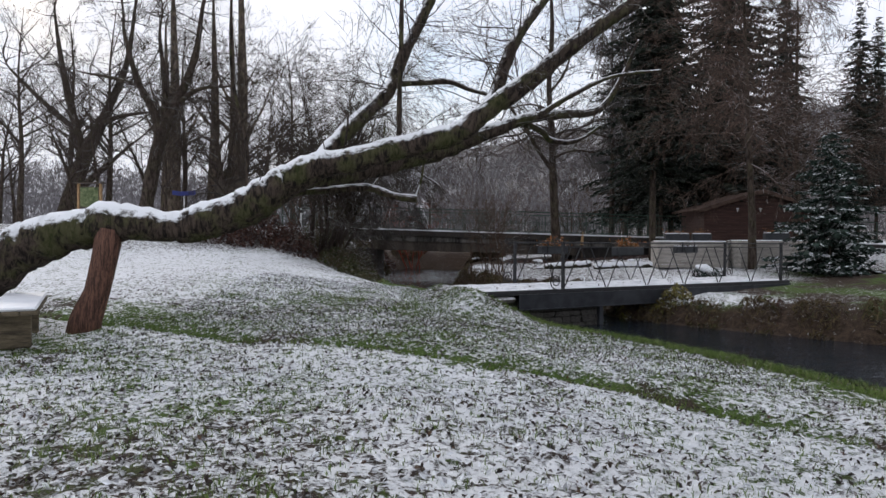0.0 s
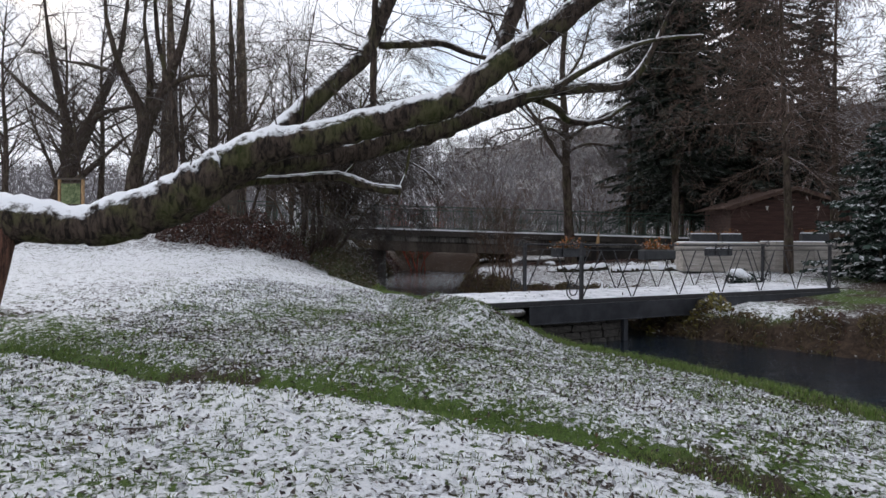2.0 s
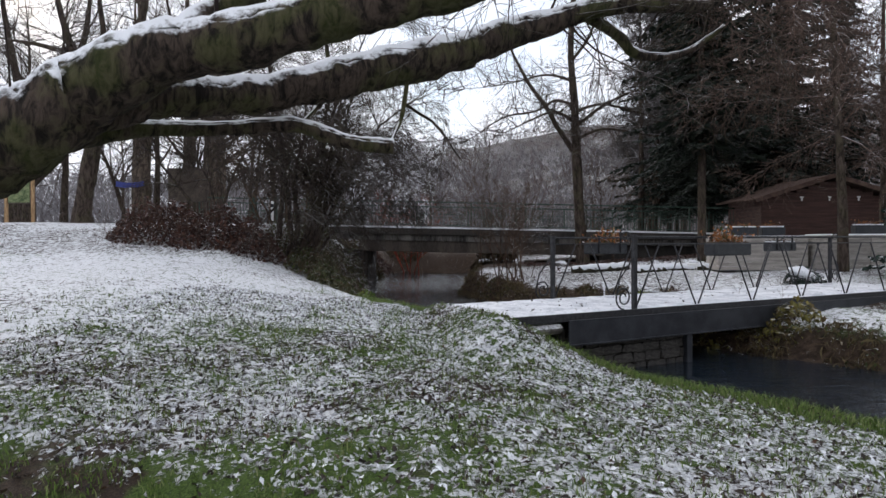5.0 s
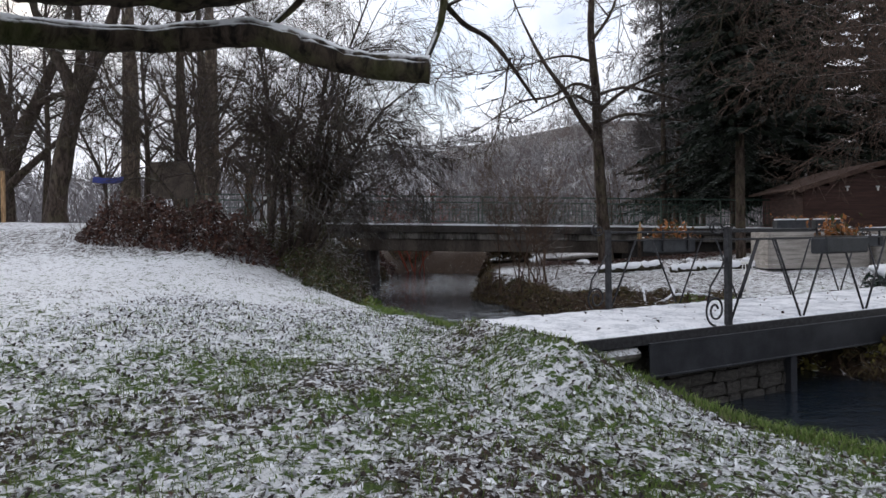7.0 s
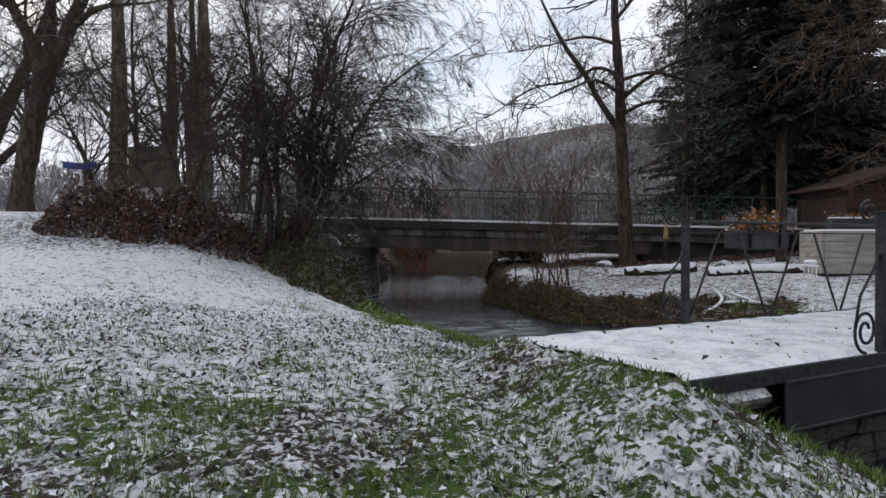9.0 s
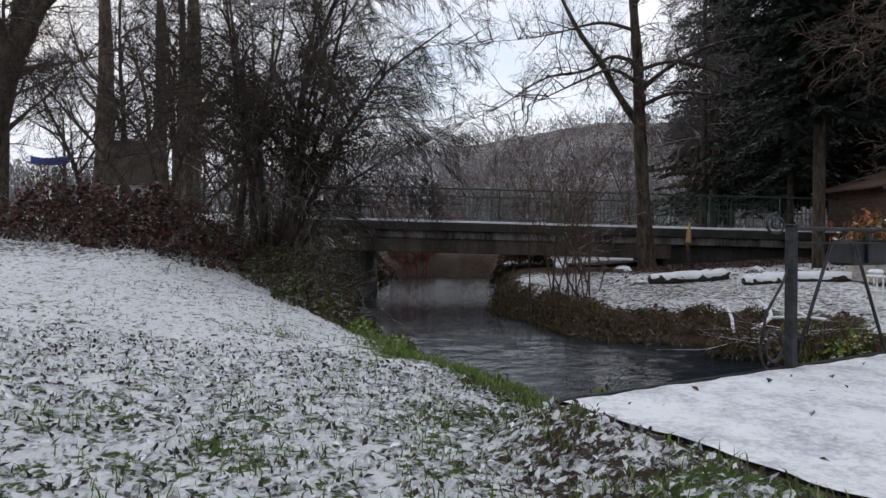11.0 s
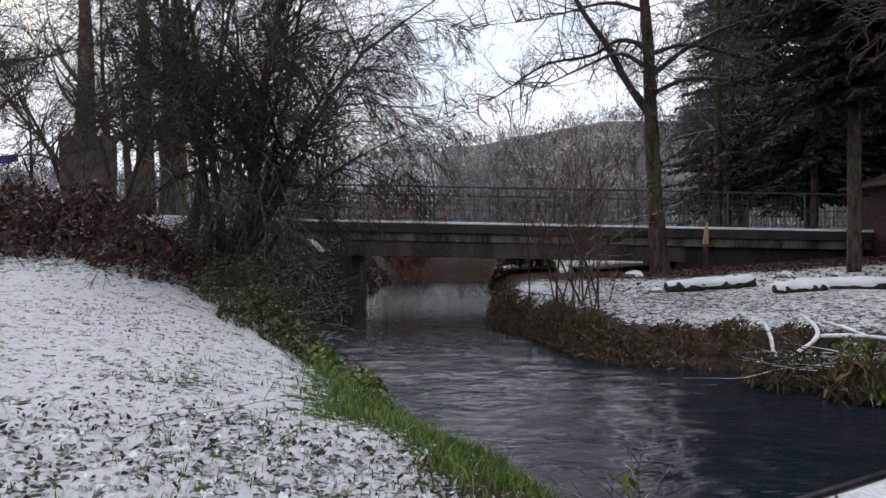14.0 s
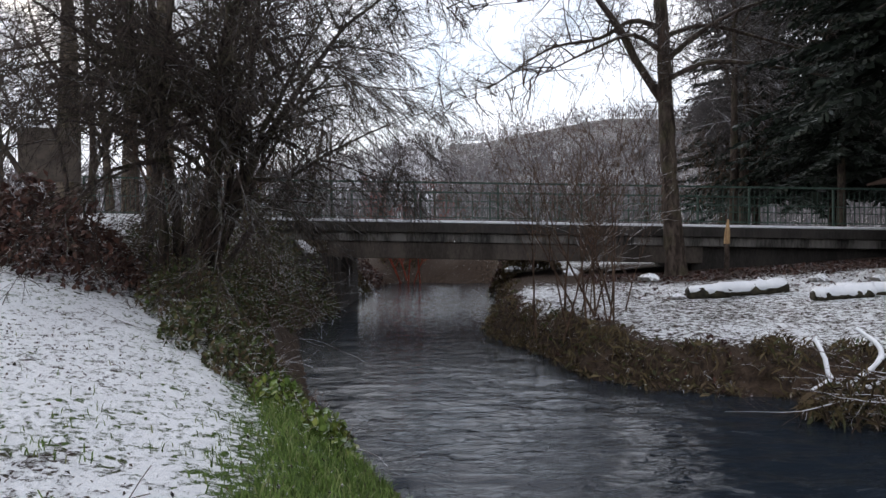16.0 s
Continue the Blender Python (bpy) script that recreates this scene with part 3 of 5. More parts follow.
def fbox(name, x0, x1, y0, y1, z0, z1, material, label="", bevel=0.008, parent=None):
    return part(name, box(x1 - x0, y1 - y0, z1 - z0, pose((x0 + x1) / 2, (y0 + y1) / 2, z0), bevel), material, parent or foot, label)


fbox("deck", S0, S1, -0.02, W + 0.06, -0.09, -0.012, M_BOARD)
fbox("edge_strip", S0, S1, -0.045, -0.022, -0.11, 0.0, M_IRON)
fbox("edge_strip", S0, S1, W + 0.062, W + 0.082, -0.11, 0.008, M_IRON)
for y in (-0.06, W + 0.02):
    beam = bmesh.new()
    box(S1 + 1.24, 0.016, 0.30, pose((S1 - 1.24) / 2, y, -0.41), 0, beam)
    box(S1 + 1.24, 0.09, 0.022, pose((S1 - 1.24) / 2, y + 0.03, -0.433), 0.004, beam)
    box(S1 + 1.24, 0.09, 0.022, pose((S1 - 1.24) / 2, y + 0.03, -0.112), 0.004, beam)
    part("girder", beam, M_STEEL, foot, "blue-black steel girder")
# snow on the deck, uneven and trodden
rs = np.random.RandomState(3)
sx, sy = np.arange(S0 + 0.0, S1 + 0.01, 0.07), np.linspace(0.0, W + 0.04, 27)
SX, SY = np.meshgrid(sx, sy)
SZ = 0.018 + 0.016 * (vnoise(SX * 3, SY * 3) - 0.5) + 0.014 * (vnoise(SX * 9, SY * 9) - 0.5)
rim = np.minimum(np.minimum(SY, W + 0.04 - SY) / 0.06, 1)
SZ = -0.012 + (SZ + 0.012) * rim
ii = np.arange(SX.size).reshape(SX.shape)
mesh_ob("snow_sheet", np.stack([SX, SY, SZ], -1).reshape(-1, 3), np.stack([ii[:-1, :-1], ii[:-1, 1:], ii[1:, 1:], ii[1:, :-1]], -1).reshape(-1, 4).tolist(),
        M_TROD, foot, "trodden white snow on the deck", True)


def bar(name, pts, r, material, parent, sides=6, label=""):
    V, F = [], []
    tube(V, F, [Vector(p) for p in pts], [r] * len(pts), sides)
    return mesh_ob(name, V, F, material, parent, label, True)


def scroll(y, x, flip, z0, size):
    """A wrought volute beside an end post."""
    pts = []
    for i in range(34):
        t = i / 33
        a = -math.pi / 2 - t * 3.4 * math.pi
        r = size * (1 - 0.74 * t)
        pts.append((x + flip * (-size * 1.0 + math.cos(a) * r * 0.95), y, z0 + size + math.sin(a) * r))
    return pts


for y in (0.0, W):
    for x in (0.0, SE):
        p = part("post", box(0.065, 0.065, 1.06, pose(x, y, -0.03), 0.006), M_IRON, foot)
        part("cap", box(0.08, 0.08, 0.015, pose(x, y, 1.03), 0.004), M_IRON, p)
    fbox("handrail", -0.03, SE + 0.03, y - 0.028, y + 0.028, 1.0, 1.028, M_IRON)
    fbox("lower_rail", 0.0, SE, y - 0.012, y + 0.012, 0.90, 0.915, M_IRON)
    for i in range(7):
        c = SE * i / 6
        for d in (-1, 1):
            if 0 < c + d * 0.49 < SE:
                bar("diagonal_bar", [(c + d * 0.49, y, 0.9), (c + d * 0.03, y, 0.01)], 0.0135, M_IRON, foot)
    for x, flip in ((-0.04, 1), (SE + 0.04, -1)):
        bar("scroll", scroll(y, x, flip, 0.0, 0.165), 0.012, M_IRON, foot, label="wrought iron volute")
        bar("scroll", [(q[0], q[1], 1.12 - q[2] * 0.62) for q in scroll(y, x, flip, 0.0, 0.13)], 0.010, M_IRON, foot)
        bar("scroll", [(x + flip * -0.30, y, 0.2), (x + flip * -0.24, y, 0.42), (x + flip * -0.06, y, 0.62), (x + flip * 0.0, y, 0.72)], 0.011, M_IRON, foot)

# stone abutment below the near end
abut = thing("stone_abutment", "dark rough stone abutment with an iron corner post", "abutment", FO, FANG)
part("core", box(2.3, 1.6, 1.5, pose(-0.05, 0.95, -1.72), 0.02), M_STONE, abut)
part("corner_post", box(0.11, 0.11, 1.34, pose(1.14, 0.05, -1.78), 0.01), M_STEEL, abut, "dark steel corner post")
part("sill", box(1.05, 0.3, 0.13, pose(-1.78, 0.14, -0.27), 0.05), M_SILL, abut, "worn concrete sill under the deck's end")
rng = random.Random(5)
stone_me = []
for s in range(6):
    b = box(1, 1, 1, Matrix.Translation((0, 0, -0.5)), 0.09)
    for v in b.verts:
        v.co += Vector((rng.uniform(-0.06, 0.06), rng.uniform(-0.08, 0.08), rng.uniform(-0.07, 0.07)))
    m_ = bpy.data.meshes.new("stone")
    b.to_mesh(m_)
    b.free()
    m_.materials.append(M_STONE)
    stone_me.append(m_)
z = -1.6
while z < -0.28:
    h = rng.uniform(0.09, 0.15)
    x = -1.15
    while x < 1.05:
        w = rng.uniform(0.16, 0.42)
        o = new("stone", rng.choice(stone_me))
        o.parent = abut
        o.matrix_local = pose(x + w / 2, 0.13 + rng.uniform(-0.015, 0.02), z + h / 2, 0, rng.uniform(-3, 3), 0) @ Matrix.Diagonal((w * 0.96, 0.12, h * 0.92, 1))
        x += w
    z += h

# flower boxes hooked on the outside of the railings
for k_, (s, side_, full) in enumerate(((1.3, 1, 1), (1.8, -1, 1), (6.2, 1, 0))):
    fb = thing("flower_box", "black plastic flower box with withered orange plants" if full else "black plastic flower box under a little snow", "flower box", group="flower boxes on the footbridge")
    fb.matrix_world = pose(*FO, 0, 0, FANG) @ pose(s, W + 0.15 if side_ > 0 else -0.15, 0.73, 0, 0, 0 if side_ > 0 else 180)
    b = box(0.86, 0.20, 0.19, bevel=0.02)
    part("trough", b, M_PLANTER, fb)
    part("soil", box(0.80, 0.15, 0.02, pose(0, 0, 0.188), 0.005), M_SNOW if not full else M_BOARD, fb)
    part("hook", box(0.03, 0.03, 0.30, pose(-0.25, -0.115, 0.02), 0.004), M_IRON, fb)
    part("hook", box(0.03, 0.03, 0.30, pose(0.25, -0.115, 0.02), 0.004), M_IRON, fb)
    V, F = [], []
    r_ = random.Random(20 + k_)
    for i in range(260 if full else 60):
        leaves(V, F, r_, (r_.gauss(0, 0.22), r_.gauss(0, 0.06), 0.2 + abs(r_.gauss(0, 0.09 if full else 0.04))), 0.035, 0.3)
    tagged(mesh_ob("plant_mass", V, F, M_FLOWER if full else M_DEAD, fb, "withered orange plants" if full else "dead stalks under snow"), kind="stuff")

# ---- the leaning old tree ----
old = thing("leaning_tree", "old mossy tree leaning low over the meadow, snow-capped", "tree", (-4.4, 9.2, 0.6))


def limb(name, rows, cap_from=0.0, thick=0.06, sides=14, parent=None, label="", seed=1):
    """A gnarled limb, with a cap of snow along its upper side."""
    r_ = random.Random(seed)
    pts = spline(rows, 7)
    V, F = [], []
    P3, R3 = [], []
    for i, q in enumerate(pts):
        w = 0.06 * q[3]
        P3.append((q[0] + r_.uniform(-w, w) + 4.4, q[1] + r_.uniform(-w, w) - 9.2, q[2] + r_.uniform(-w, w) - 0.6))
        R3.append(q[3] * (1 + 0.16 * noise.noise(Vector((i * 0.3, seed * 1.7, 4))) + r_.uniform(-0.03, 0.03)))
    tube(V, F, P3, R3, sides, 0.075, r_)
    ob = mesh_ob(name, V, F, M_BARK, parent or old, label, True)
    if thick:
        V, F = [], []
        across, n = 7, 0
        for i, (p, r) in enumerate(zip(P3, R3)):
            a, b = P3[max(i - 1, 0)], P3[min(i + 1, len(P3) - 1)]
            d = Vector((b[0] - a[0], b[1] - a[1], b[2] - a[2])).normalized()
            side = d.cross(Vector((0, 0, 1))).normalized()
            up = side.cross(d).normalized()
            lay = max(0.0, 0.55 * thick * (0.8 + 0.45 * noise.noise(Vector((i * 0.33, seed * 3.1, 0)))) + r_.uniform(-0.006, 0.006))
            lay *= max(0.0, min(1.0, 1.6 * up.z - 0.35))
            for j in range(across):
                t = -1.0 + 2.0 * j / (across - 1) + r_.uniform(-0.16, 0.16)
                bulge = lay * max(0.0, 1 - abs(t) / 1.1) ** 0.6 - (0.012 if j in (0, across - 1) else 0.0)
                o = side * math.sin(t) * (r + bulge * 0.5) + up * (math.cos(t) * r + bulge)
                V.append((p[0] + o.x, p[1] + o.y, p[2] + o.z))
        for i in range(len(P3) - 1):
            for j in range(across - 1):
                a = i * across + j
                F.append((a, a + 1, a + across + 1, a + across))
        mesh_ob("snow_cap", V, F, M_CAP, ob, "ragged white snow along the upper side", True)
    return ob


trunk = limb("trunk", [(-8.1, 9.4, -0.1, 0.5), (-7.4, 9.3, 0.4, 0.42), (-6.63, 9.2, 1.1, 0.34), (-6.01, 9.2, 1.64, 0.31), (-5.55, 9.2, 1.90, 0.32), (-5.01, 9.2, 2.02, 0.28),
                       (-4.48, 9.2, 2.13, 0.27), (-3.79, 9.2, 2.06, 0.21), (-3.25, 9.2, 2.16, 0.245), (-2.71, 9.2, 2.35, 0.245), (-2.18, 9.2, 2.68, 0.225)],
             thick=0.075, sides=18, label="thick gnarled trunk with moss", seed=2)
limb("limb", [(-2.40, 9.2, 2.54, 0.21), (-2.18, 9.2, 2.70, 0.215), (-1.72, 9.2, 2.92, 0.19), (-1.26, 9.2, 3.0, 0.165), (-0.64, 9.2, 3.17, 0.16), (-0.18, 9.2, 3.29, 0.15),
              (0.28, 9.2, 3.42, 0.145), (0.73, 9.2, 3.77, 0.13), (1.27, 9.2, 4.15, 0.12), (1.73, 9.2, 4.53, 0.11), (2.11, 9.2, 4.82, 0.10),
              (2.57, 9.2, 5.14, 0.084), (3.33, 9.25, 5.6, 0.06), (4.09, 9.3, 6.13, 0.03)], thick=0.055, seed=3)
limb("limb", [(-2.6, 9.35, 2.46, 0.13), (-2.21, 9.52, 2.66, 0.135), (-1.85, 9.89, 2.83, 0.14), (-1.41, 10.3, 2.93, 0.137), (-0.91, 10.56, 3.09, 0.15), (-0.40, 10.82, 3.28, 0.155),
              (0.15, 11.09, 3.46, 0.15), (0.52, 11.26, 3.64, 0.14), (1.01, 11.48, 3.84, 0.11), (1.52, 11.7, 4.06, 0.088), (2.15, 11.96, 4.18, 0.072),
              (2.92, 12.27, 4.34, 0.058), (3.37, 12.44, 4.96, 0.04), (3.72, 12.57, 5.72, 0.02)], thick=0.06, seed=4)
limb("branch", [(-2.51, 9.6, 2.49, 0.09), (-2.19, 9.95, 2.62, 0.062), (-1.69, 10.43, 2.70, 0.060), (-1.17, 10.5, 2.74, 0.06), (-0.91, 10.5, 2.66, 0.06), (-0.69, 10.5, 2.59, 0.058), (-0.37, 10.5, 2.56, 0.058)],
     thick=0.03, sides=10, label="sawn-off low branch under snow", seed=5)
limb("limb", [(-1.77, 9.4, 2.98, 0.10), (-1.57, 9.7, 3.31, 0.12), (-1.20, 10.05, 3.78, 0.115), (-0.81, 10.39, 4.27, 0.10), (-0.61, 10.56, 4.84, 0.095), (-0.35, 10.76, 5.43, 0.085), (-0.08, 10.97, 6.13, 0.07), (0.15, 11.14, 7.03, 0.03)],
     thick=0.03, sides=10, seed=6)
limb("limb", [(0.47, 9.3, 3.5, 0.08), (0.76, 9.58, 3.97, 0.095), (0.94, 9.74, 4.45, 0.095), (1.07, 9.86, 4.80, 0.088), (1.35, 10.1, 5.29, 0.075), (1.74, 10.42, 5.84, 0.06), (2.42, 10.94, 6.76, 0.025)],
     thick=0.025, sides=10, seed=7)
limb("shoot", [(-0.57, 9.2, 3.2, 0.036), (-0.57, 9.22, 4.0, 0.034), (-0.55, 9.2, 4.68, 0.033), (-0.54, 9.2, 5.44, 0.03), (-0.52, 9.2, 6.36, 0.015)], thick=0, sides=7, seed=8)
limb("shoot", [(-2.73, 9.2, 2.45, 0.028), (-2.71, 9.2, 3.23, 0.025), (-2.91, 9.2, 4.15, 0.023), (-2.93, 9.2, 5.14, 0.019), (-2.89, 9.2, 5.9, 0.011)], thick=0, sides=7, seed=9)
limb("branch", [(-0.66, 10.5, 4.4, 0.053), (-0.21, 10.6, 4.44, 0.05), (0.14, 10.6, 4.45, 0.044), (0.49, 10.6, 4.32, 0.035), (0.95, 10.6, 4.2, 0.02)], thick=0.015, sides=8, seed=10)
limb("branch", [(1.30, 11.65, 4.02, 0.06), (1.79, 12.1, 3.94, 0.055), (2.04, 12.2, 3.75, 0.052), (2.50, 12.2, 3.75, 0.036), (2.95, 12.2, 4.04, 0.02)], thick=0.015, sides=8, seed=11)
limb("branch", [(1.7, 11.75, 4.1, 0.055), (2.3, 11.9, 4.5, 0.045), (3.1, 12.1, 4.9, 0.035), (4.1, 12.4, 5.1, 0.02)], thick=0.012, sides=8, seed=14)
limb("twig", [(-0.40, 10.55, 2.60, 0.013), (-0.32, 10.75, 2.86, 0.018), (-0.28, 10.82, 3.15, 0.02), (-0.25, 10.83, 3.28, 0.02)], thick=0, sides=6, seed=12)
limb("twig", [(-0.31, 10.8, 2.98, 0.016), (-0.20, 11.0, 2.93, 0.015), (-0.04, 11.0, 2.82, 0.013), (0.18, 11.0, 2.51, 0.007)], thick=0, sides=6, seed=15)
limb("twig", [(-1.10, 10.5, 2.76, 0.014), (-0.96, 10.6, 2.94, 0.018), (-0.89, 10.6, 3.14, 0.016), (-0.92, 10.6, 3.43, 0.014), (-0.89, 10.6, 3.83, 0.008)], thick=0, sides=6, seed=13)


def twigs_on(name, rows, count, length, seed, parent=None, up=0.3, spec=None, off=(4.4, -9.2, -0.6), mat=None, r0=0.012, least=0.0028):
    """Fine branching scattered along a line, as one crown mesh."""
    r_ = random.Random(seed)
    pts = spline(rows, 5)
    V, F = [], []
    spec = spec or [(5, 0.55, 45, 0.13, 0.02), (4, 0.5, 45, 0.15, 0.01), (0, 0, 0, 0.12, 0.0)]
    for i in range(count):
        q = pts[r_.randrange(len(pts))]
        d = Vector((r_.gauss(0, 0.6), r_.gauss(0, 0.6), r_.gauss(up, 0.5))).normalized()
        grow(V, F, r_, (q[0] + off[0], q[1] + off[1], q[2] + off[2]), d, length * r_.uniform(0.5, 1.25), r0 * r_.uniform(0.7, 1.3), 0, spec, None, least)
    return mesh_ob(name, V, F, mat or M_TWIG, parent or old)


twigs_on("crown", [(0.7, 9.3, 3.8, 0), (1.9, 9.2, 4.6, 0), (2.6, 9.2, 5.2, 0), (4.0, 9.3, 6.1, 0)], 44, 1.6, 31)
twigs_on("crown", [(1.0, 11.5, 3.9, 0), (2.1, 12, 4.2, 0), (3, 12.3, 4.4, 0), (3.7, 12.6, 5.6, 0)], 40, 1.6, 32, up=0.15)
twigs_on("crown", [(-0.8, 10.4, 4.3, 0), (-0.4, 10.7, 5.4, 0), (0.1, 11.1, 7, 0), (0.9, 10.6, 4.3, 0)], 44, 1.6, 33)
twigs_on("crown", [(0.9, 9.7, 4.5, 0), (1.7, 10.4, 5.8, 0), (2.4, 10.9, 6.7, 0)], 28, 1.6, 34)
twigs_on("crown", [(-0.3, 10.8, 2.95, 0), (0.1, 11, 2.7, 0)], 4, 0.7, 35, up=-0.4, r0=0.008)
twigs_on("crown", [(-2.6, 9.2, 2.6, 0), (-1.6, 9.2, 3.1, 0), (-0.3, 9.2, 3.4, 0)], 7, 1.6, 36, up=1.2, r0=0.012)

# the prop under the trunk
prop = thing("tree_prop", "weathered red-brown log set upright as a prop under the trunk", "prop", (-4.5, 9.0, 0))
V, F = [], []
pz = height(-4.6, 9.0)
tube(V, F, [Vector(p) for p in ((-0.42, 0, pz - 0.15), (-0.36, 0, pz + 0.12), (-0.22, 0.02, pz + 0.5), (-0.14, 0.04, pz + 0.9), (-0.07, 0.08, pz + 1.35))], [0.24, 0.2, 0.165, 0.165, 0.18], 12, 0.09, random.Random(4))
mesh_ob("log", V, F, M_PROP, prop, smooth=True)

# bench near the trunk
bench = thing("bench", "plain old wooden plank bench with snow on its seat", "bench")
bz = height(-5.6, 8.6)
bench.matrix_world = pose(-5.58, 9.35, bz, 0, 0, -62)
for i in range(3):
    part("seat_plank", box(2.4, 0.17, 0.05, pose(1.2, -0.1 - 0.18 * i, 0.42), 0.01), M_BENCH, bench)
for x in (0.5, 1.9):
    part("leg", box(0.12, 0.36, 0.42, pose(x, -0.28, 0), 0.015), M_BENCH, bench)
part("rail", box(1.5, 0.05, 0.10, pose(1.2, -0.28, 0.31), 0.01), M_BENCH, bench)
b = box(2.38, 0.52, 0.045, pose(1.2, -0.28, 0.471), 0.02)
part("snow_cap", b, M_SNOW, bench, "even white snow on the seat")


# ---- bare trees ----
def bare_tree(name, label, at, rz, specs, length, r, seed, material, twig_mat=None, lean=(0, 0, 1), group="", least=0.0082):
    """A tree of one or more stems, each a trunk part, with a crown part of fine branches."""
    r_ = random.Random(seed)
    t = thing(name, label, "tree", at, rz, group)
    V, F, V0, F0 = [], [], [], []
    grow(V, F, r_, (0, 0, -0.3), lean, length, r, 0, specs, (V0, F0), least)
    mesh_ob("trunk", V0, F0, material, t, smooth=True)
    mesh_ob("crown", V, F, twig_mat or M_TWIG, t)
    return t


def trunk_tree(label, at, rows, limbs, seed, count, twig_len, group="", material=None, name="tree", spec=None, up=0.3, twig=None, r0=0.022, least=0.006, slim=1.0):
    """A tree with a drawn trunk and limbs, and scattered fine branching on the limbs."""
    r_ = random.Random(seed)
    t = thing(name, label, "tree", at, 0, group)
    V, F = [], []
    longer = []
    for lb in (rows, *limbs):
        a, b = Vector(lb[-2][:3]), Vector(lb[-1][:3])
        d = (b - a).normalized()
        mid = b + d * 1.3 + Vector((0.2, 0.1, 0.15))
        tip = mid + d * 1.6 + Vector((-0.3, 0.2, 0.3))
        longer.append([*lb, (*mid, lb[-1][3] * 0.55), (*tip, 0.008)])
    rows, limbs = longer[0], longer[1:]
    pts = spline(rows, 6)
    tube(V, F, [q[:3] for q in pts], [q[3] * r_.uniform(0.93, 1.07) for q in pts], 12, 0.05, r_)
    mesh_ob("trunk", V, F, material or M_TRUNK, t, smooth=True)
    for lb in limbs:
        V, F = [], []
        pts = spline(lb, 5)
        tube(V, F, [q[:3] for q in pts], [q[3] * slim for q in pts], 7, 0.06, r_)
        mesh_ob("limb", V, F, material or M_TRUNK, t, smooth=True)
    for i, lb in enumerate(list(limbs) + [rows[len(rows) // 2:]]):
        twigs_on("crown", lb, count, twig_len, seed + i, t, up, spec, (0, 0, 0), twig, r0, least)
    return t


# tree on the tongue of land before the bridge
tz = height(5.45, 32.0)
trunk_tree("tall bare tree with mossy foot beside the road bridge", (5.45, 32.0, tz),
           [(0, 0, -0.2, 0.38), (-0.02, 0, 0.3, 0.26), (-0.15, 0, 2.2, 0.20), (-0.25, 0, 4.4, 0.185), (-0.32, 0, 6.3, 0.15), (-0.45, 0.1, 8.5, 0.12), (-0.3, 0.2, 11, 0.10), (-0.4, 0.2, 14, 0.04)],
           [[(-0.25, 0, 4.3, 0.17), (-1.0, -0.2, 5.3, 0.15), (-1.5, -0.4, 6.1, 0.13), (-2.3, -0.5, 7.2, 0.10), (-3.2, -0.6, 9, 0.04)],
            [(-0.3, 0, 6.2, 0.11), (-1.0, 0.3, 6.5, 0.09), (-1.8, 0.4, 6.1, 0.07), (-3.0, 0.5, 5.9, 0.05), (-4.0, 0.5, 5.3, 0.02)],
            [(-0.25, 0, 5.4, 0.12), (0.5, -0.2, 6.0, 0.10), (1.4, -0.4, 6.5, 0.07), (2.6, -0.5, 6.9, 0.03)],
            [(-0.25, 0, 4.9, 0.11), (0.6, -0.6, 5.2, 0.09), (1.8, -1.0, 5.0, 0.06), (3.6, -1.2, 4.6, 0.02)],
            [(-0.3, 0, 5.6, 0.10), (-1.2, -0.5, 5.9, 0.08), (-2.2, -0.8, 5.5, 0.05), (-3.4, -1.0, 4.9, 0.02)],
            [(-0.42, 0, 8.0, 0.10), (0.4, 0.3, 9.2, 0.08), (0.9, 0.4, 11, 0.03)],
            [(-0.3, 0, 6.0, 0.10), (0.8, 0.1, 6.3, 0.08), (2.2, 0.2, 6.0, 0.06), (3.8, 0.3, 5.6, 0.02)], [(-0.38, 0, 7.2, 0.09), (-1.4, 0.2, 7.5, 0.07), (-2.8, 0.3, 7.2, 0.03)]], 51, 42, 1.5, least=0.0042, up=0.1, slim=0.66)


def forest(kinds, spots, group):
    """Plant copies of a few kinds at spots (x, y, size)."""
    for i, (x, y, s) in enumerate(spots):
        base = kinds[i % len(kinds)]
        m = pose(x, y, height(x, y) - 0.1, 0, 0, (i * 137) % 360) @ Matrix.Diagonal((s, s, s, 1))
        c = copy_thing(base, m)
        c.matrix_basis = m
        tagged(c, group=group)


SP_TALL = [(22, 0.32, 50, 0.05, 0.03), (8, 0.48, 45, 0.10, 0.05), (5, 0.5, 42, 0.13, 0.03), (0, 0, 0, 0.12, 0.0)]
SP_WIDE = [(14, 0.55, 44, 0.09, 0.05), (9, 0.5, 45, 0.11, 0.05), (5, 0.5, 42, 0.13, 0.02), (0, 0, 0, 0.12, 0.0)]
kinds = []
for s, (spec, ln, r) in enumerate(((SP_TALL, 17, 0.30), (SP_WIDE, 11, 0.24), (SP_TALL, 14, 0.2), (SP_WIDE, 9, 0.15))):
    kinds.append(bare_tree("bare_tree", "leafless grey-brown tree with frosted twigs", (-60 - 9 * s, 70, height(-60 - 9 * s, 70)), 0, spec, ln, r, 70 + s, M_TRUNK, group="bare trees of the valley"))
r_ = random.Random(8)
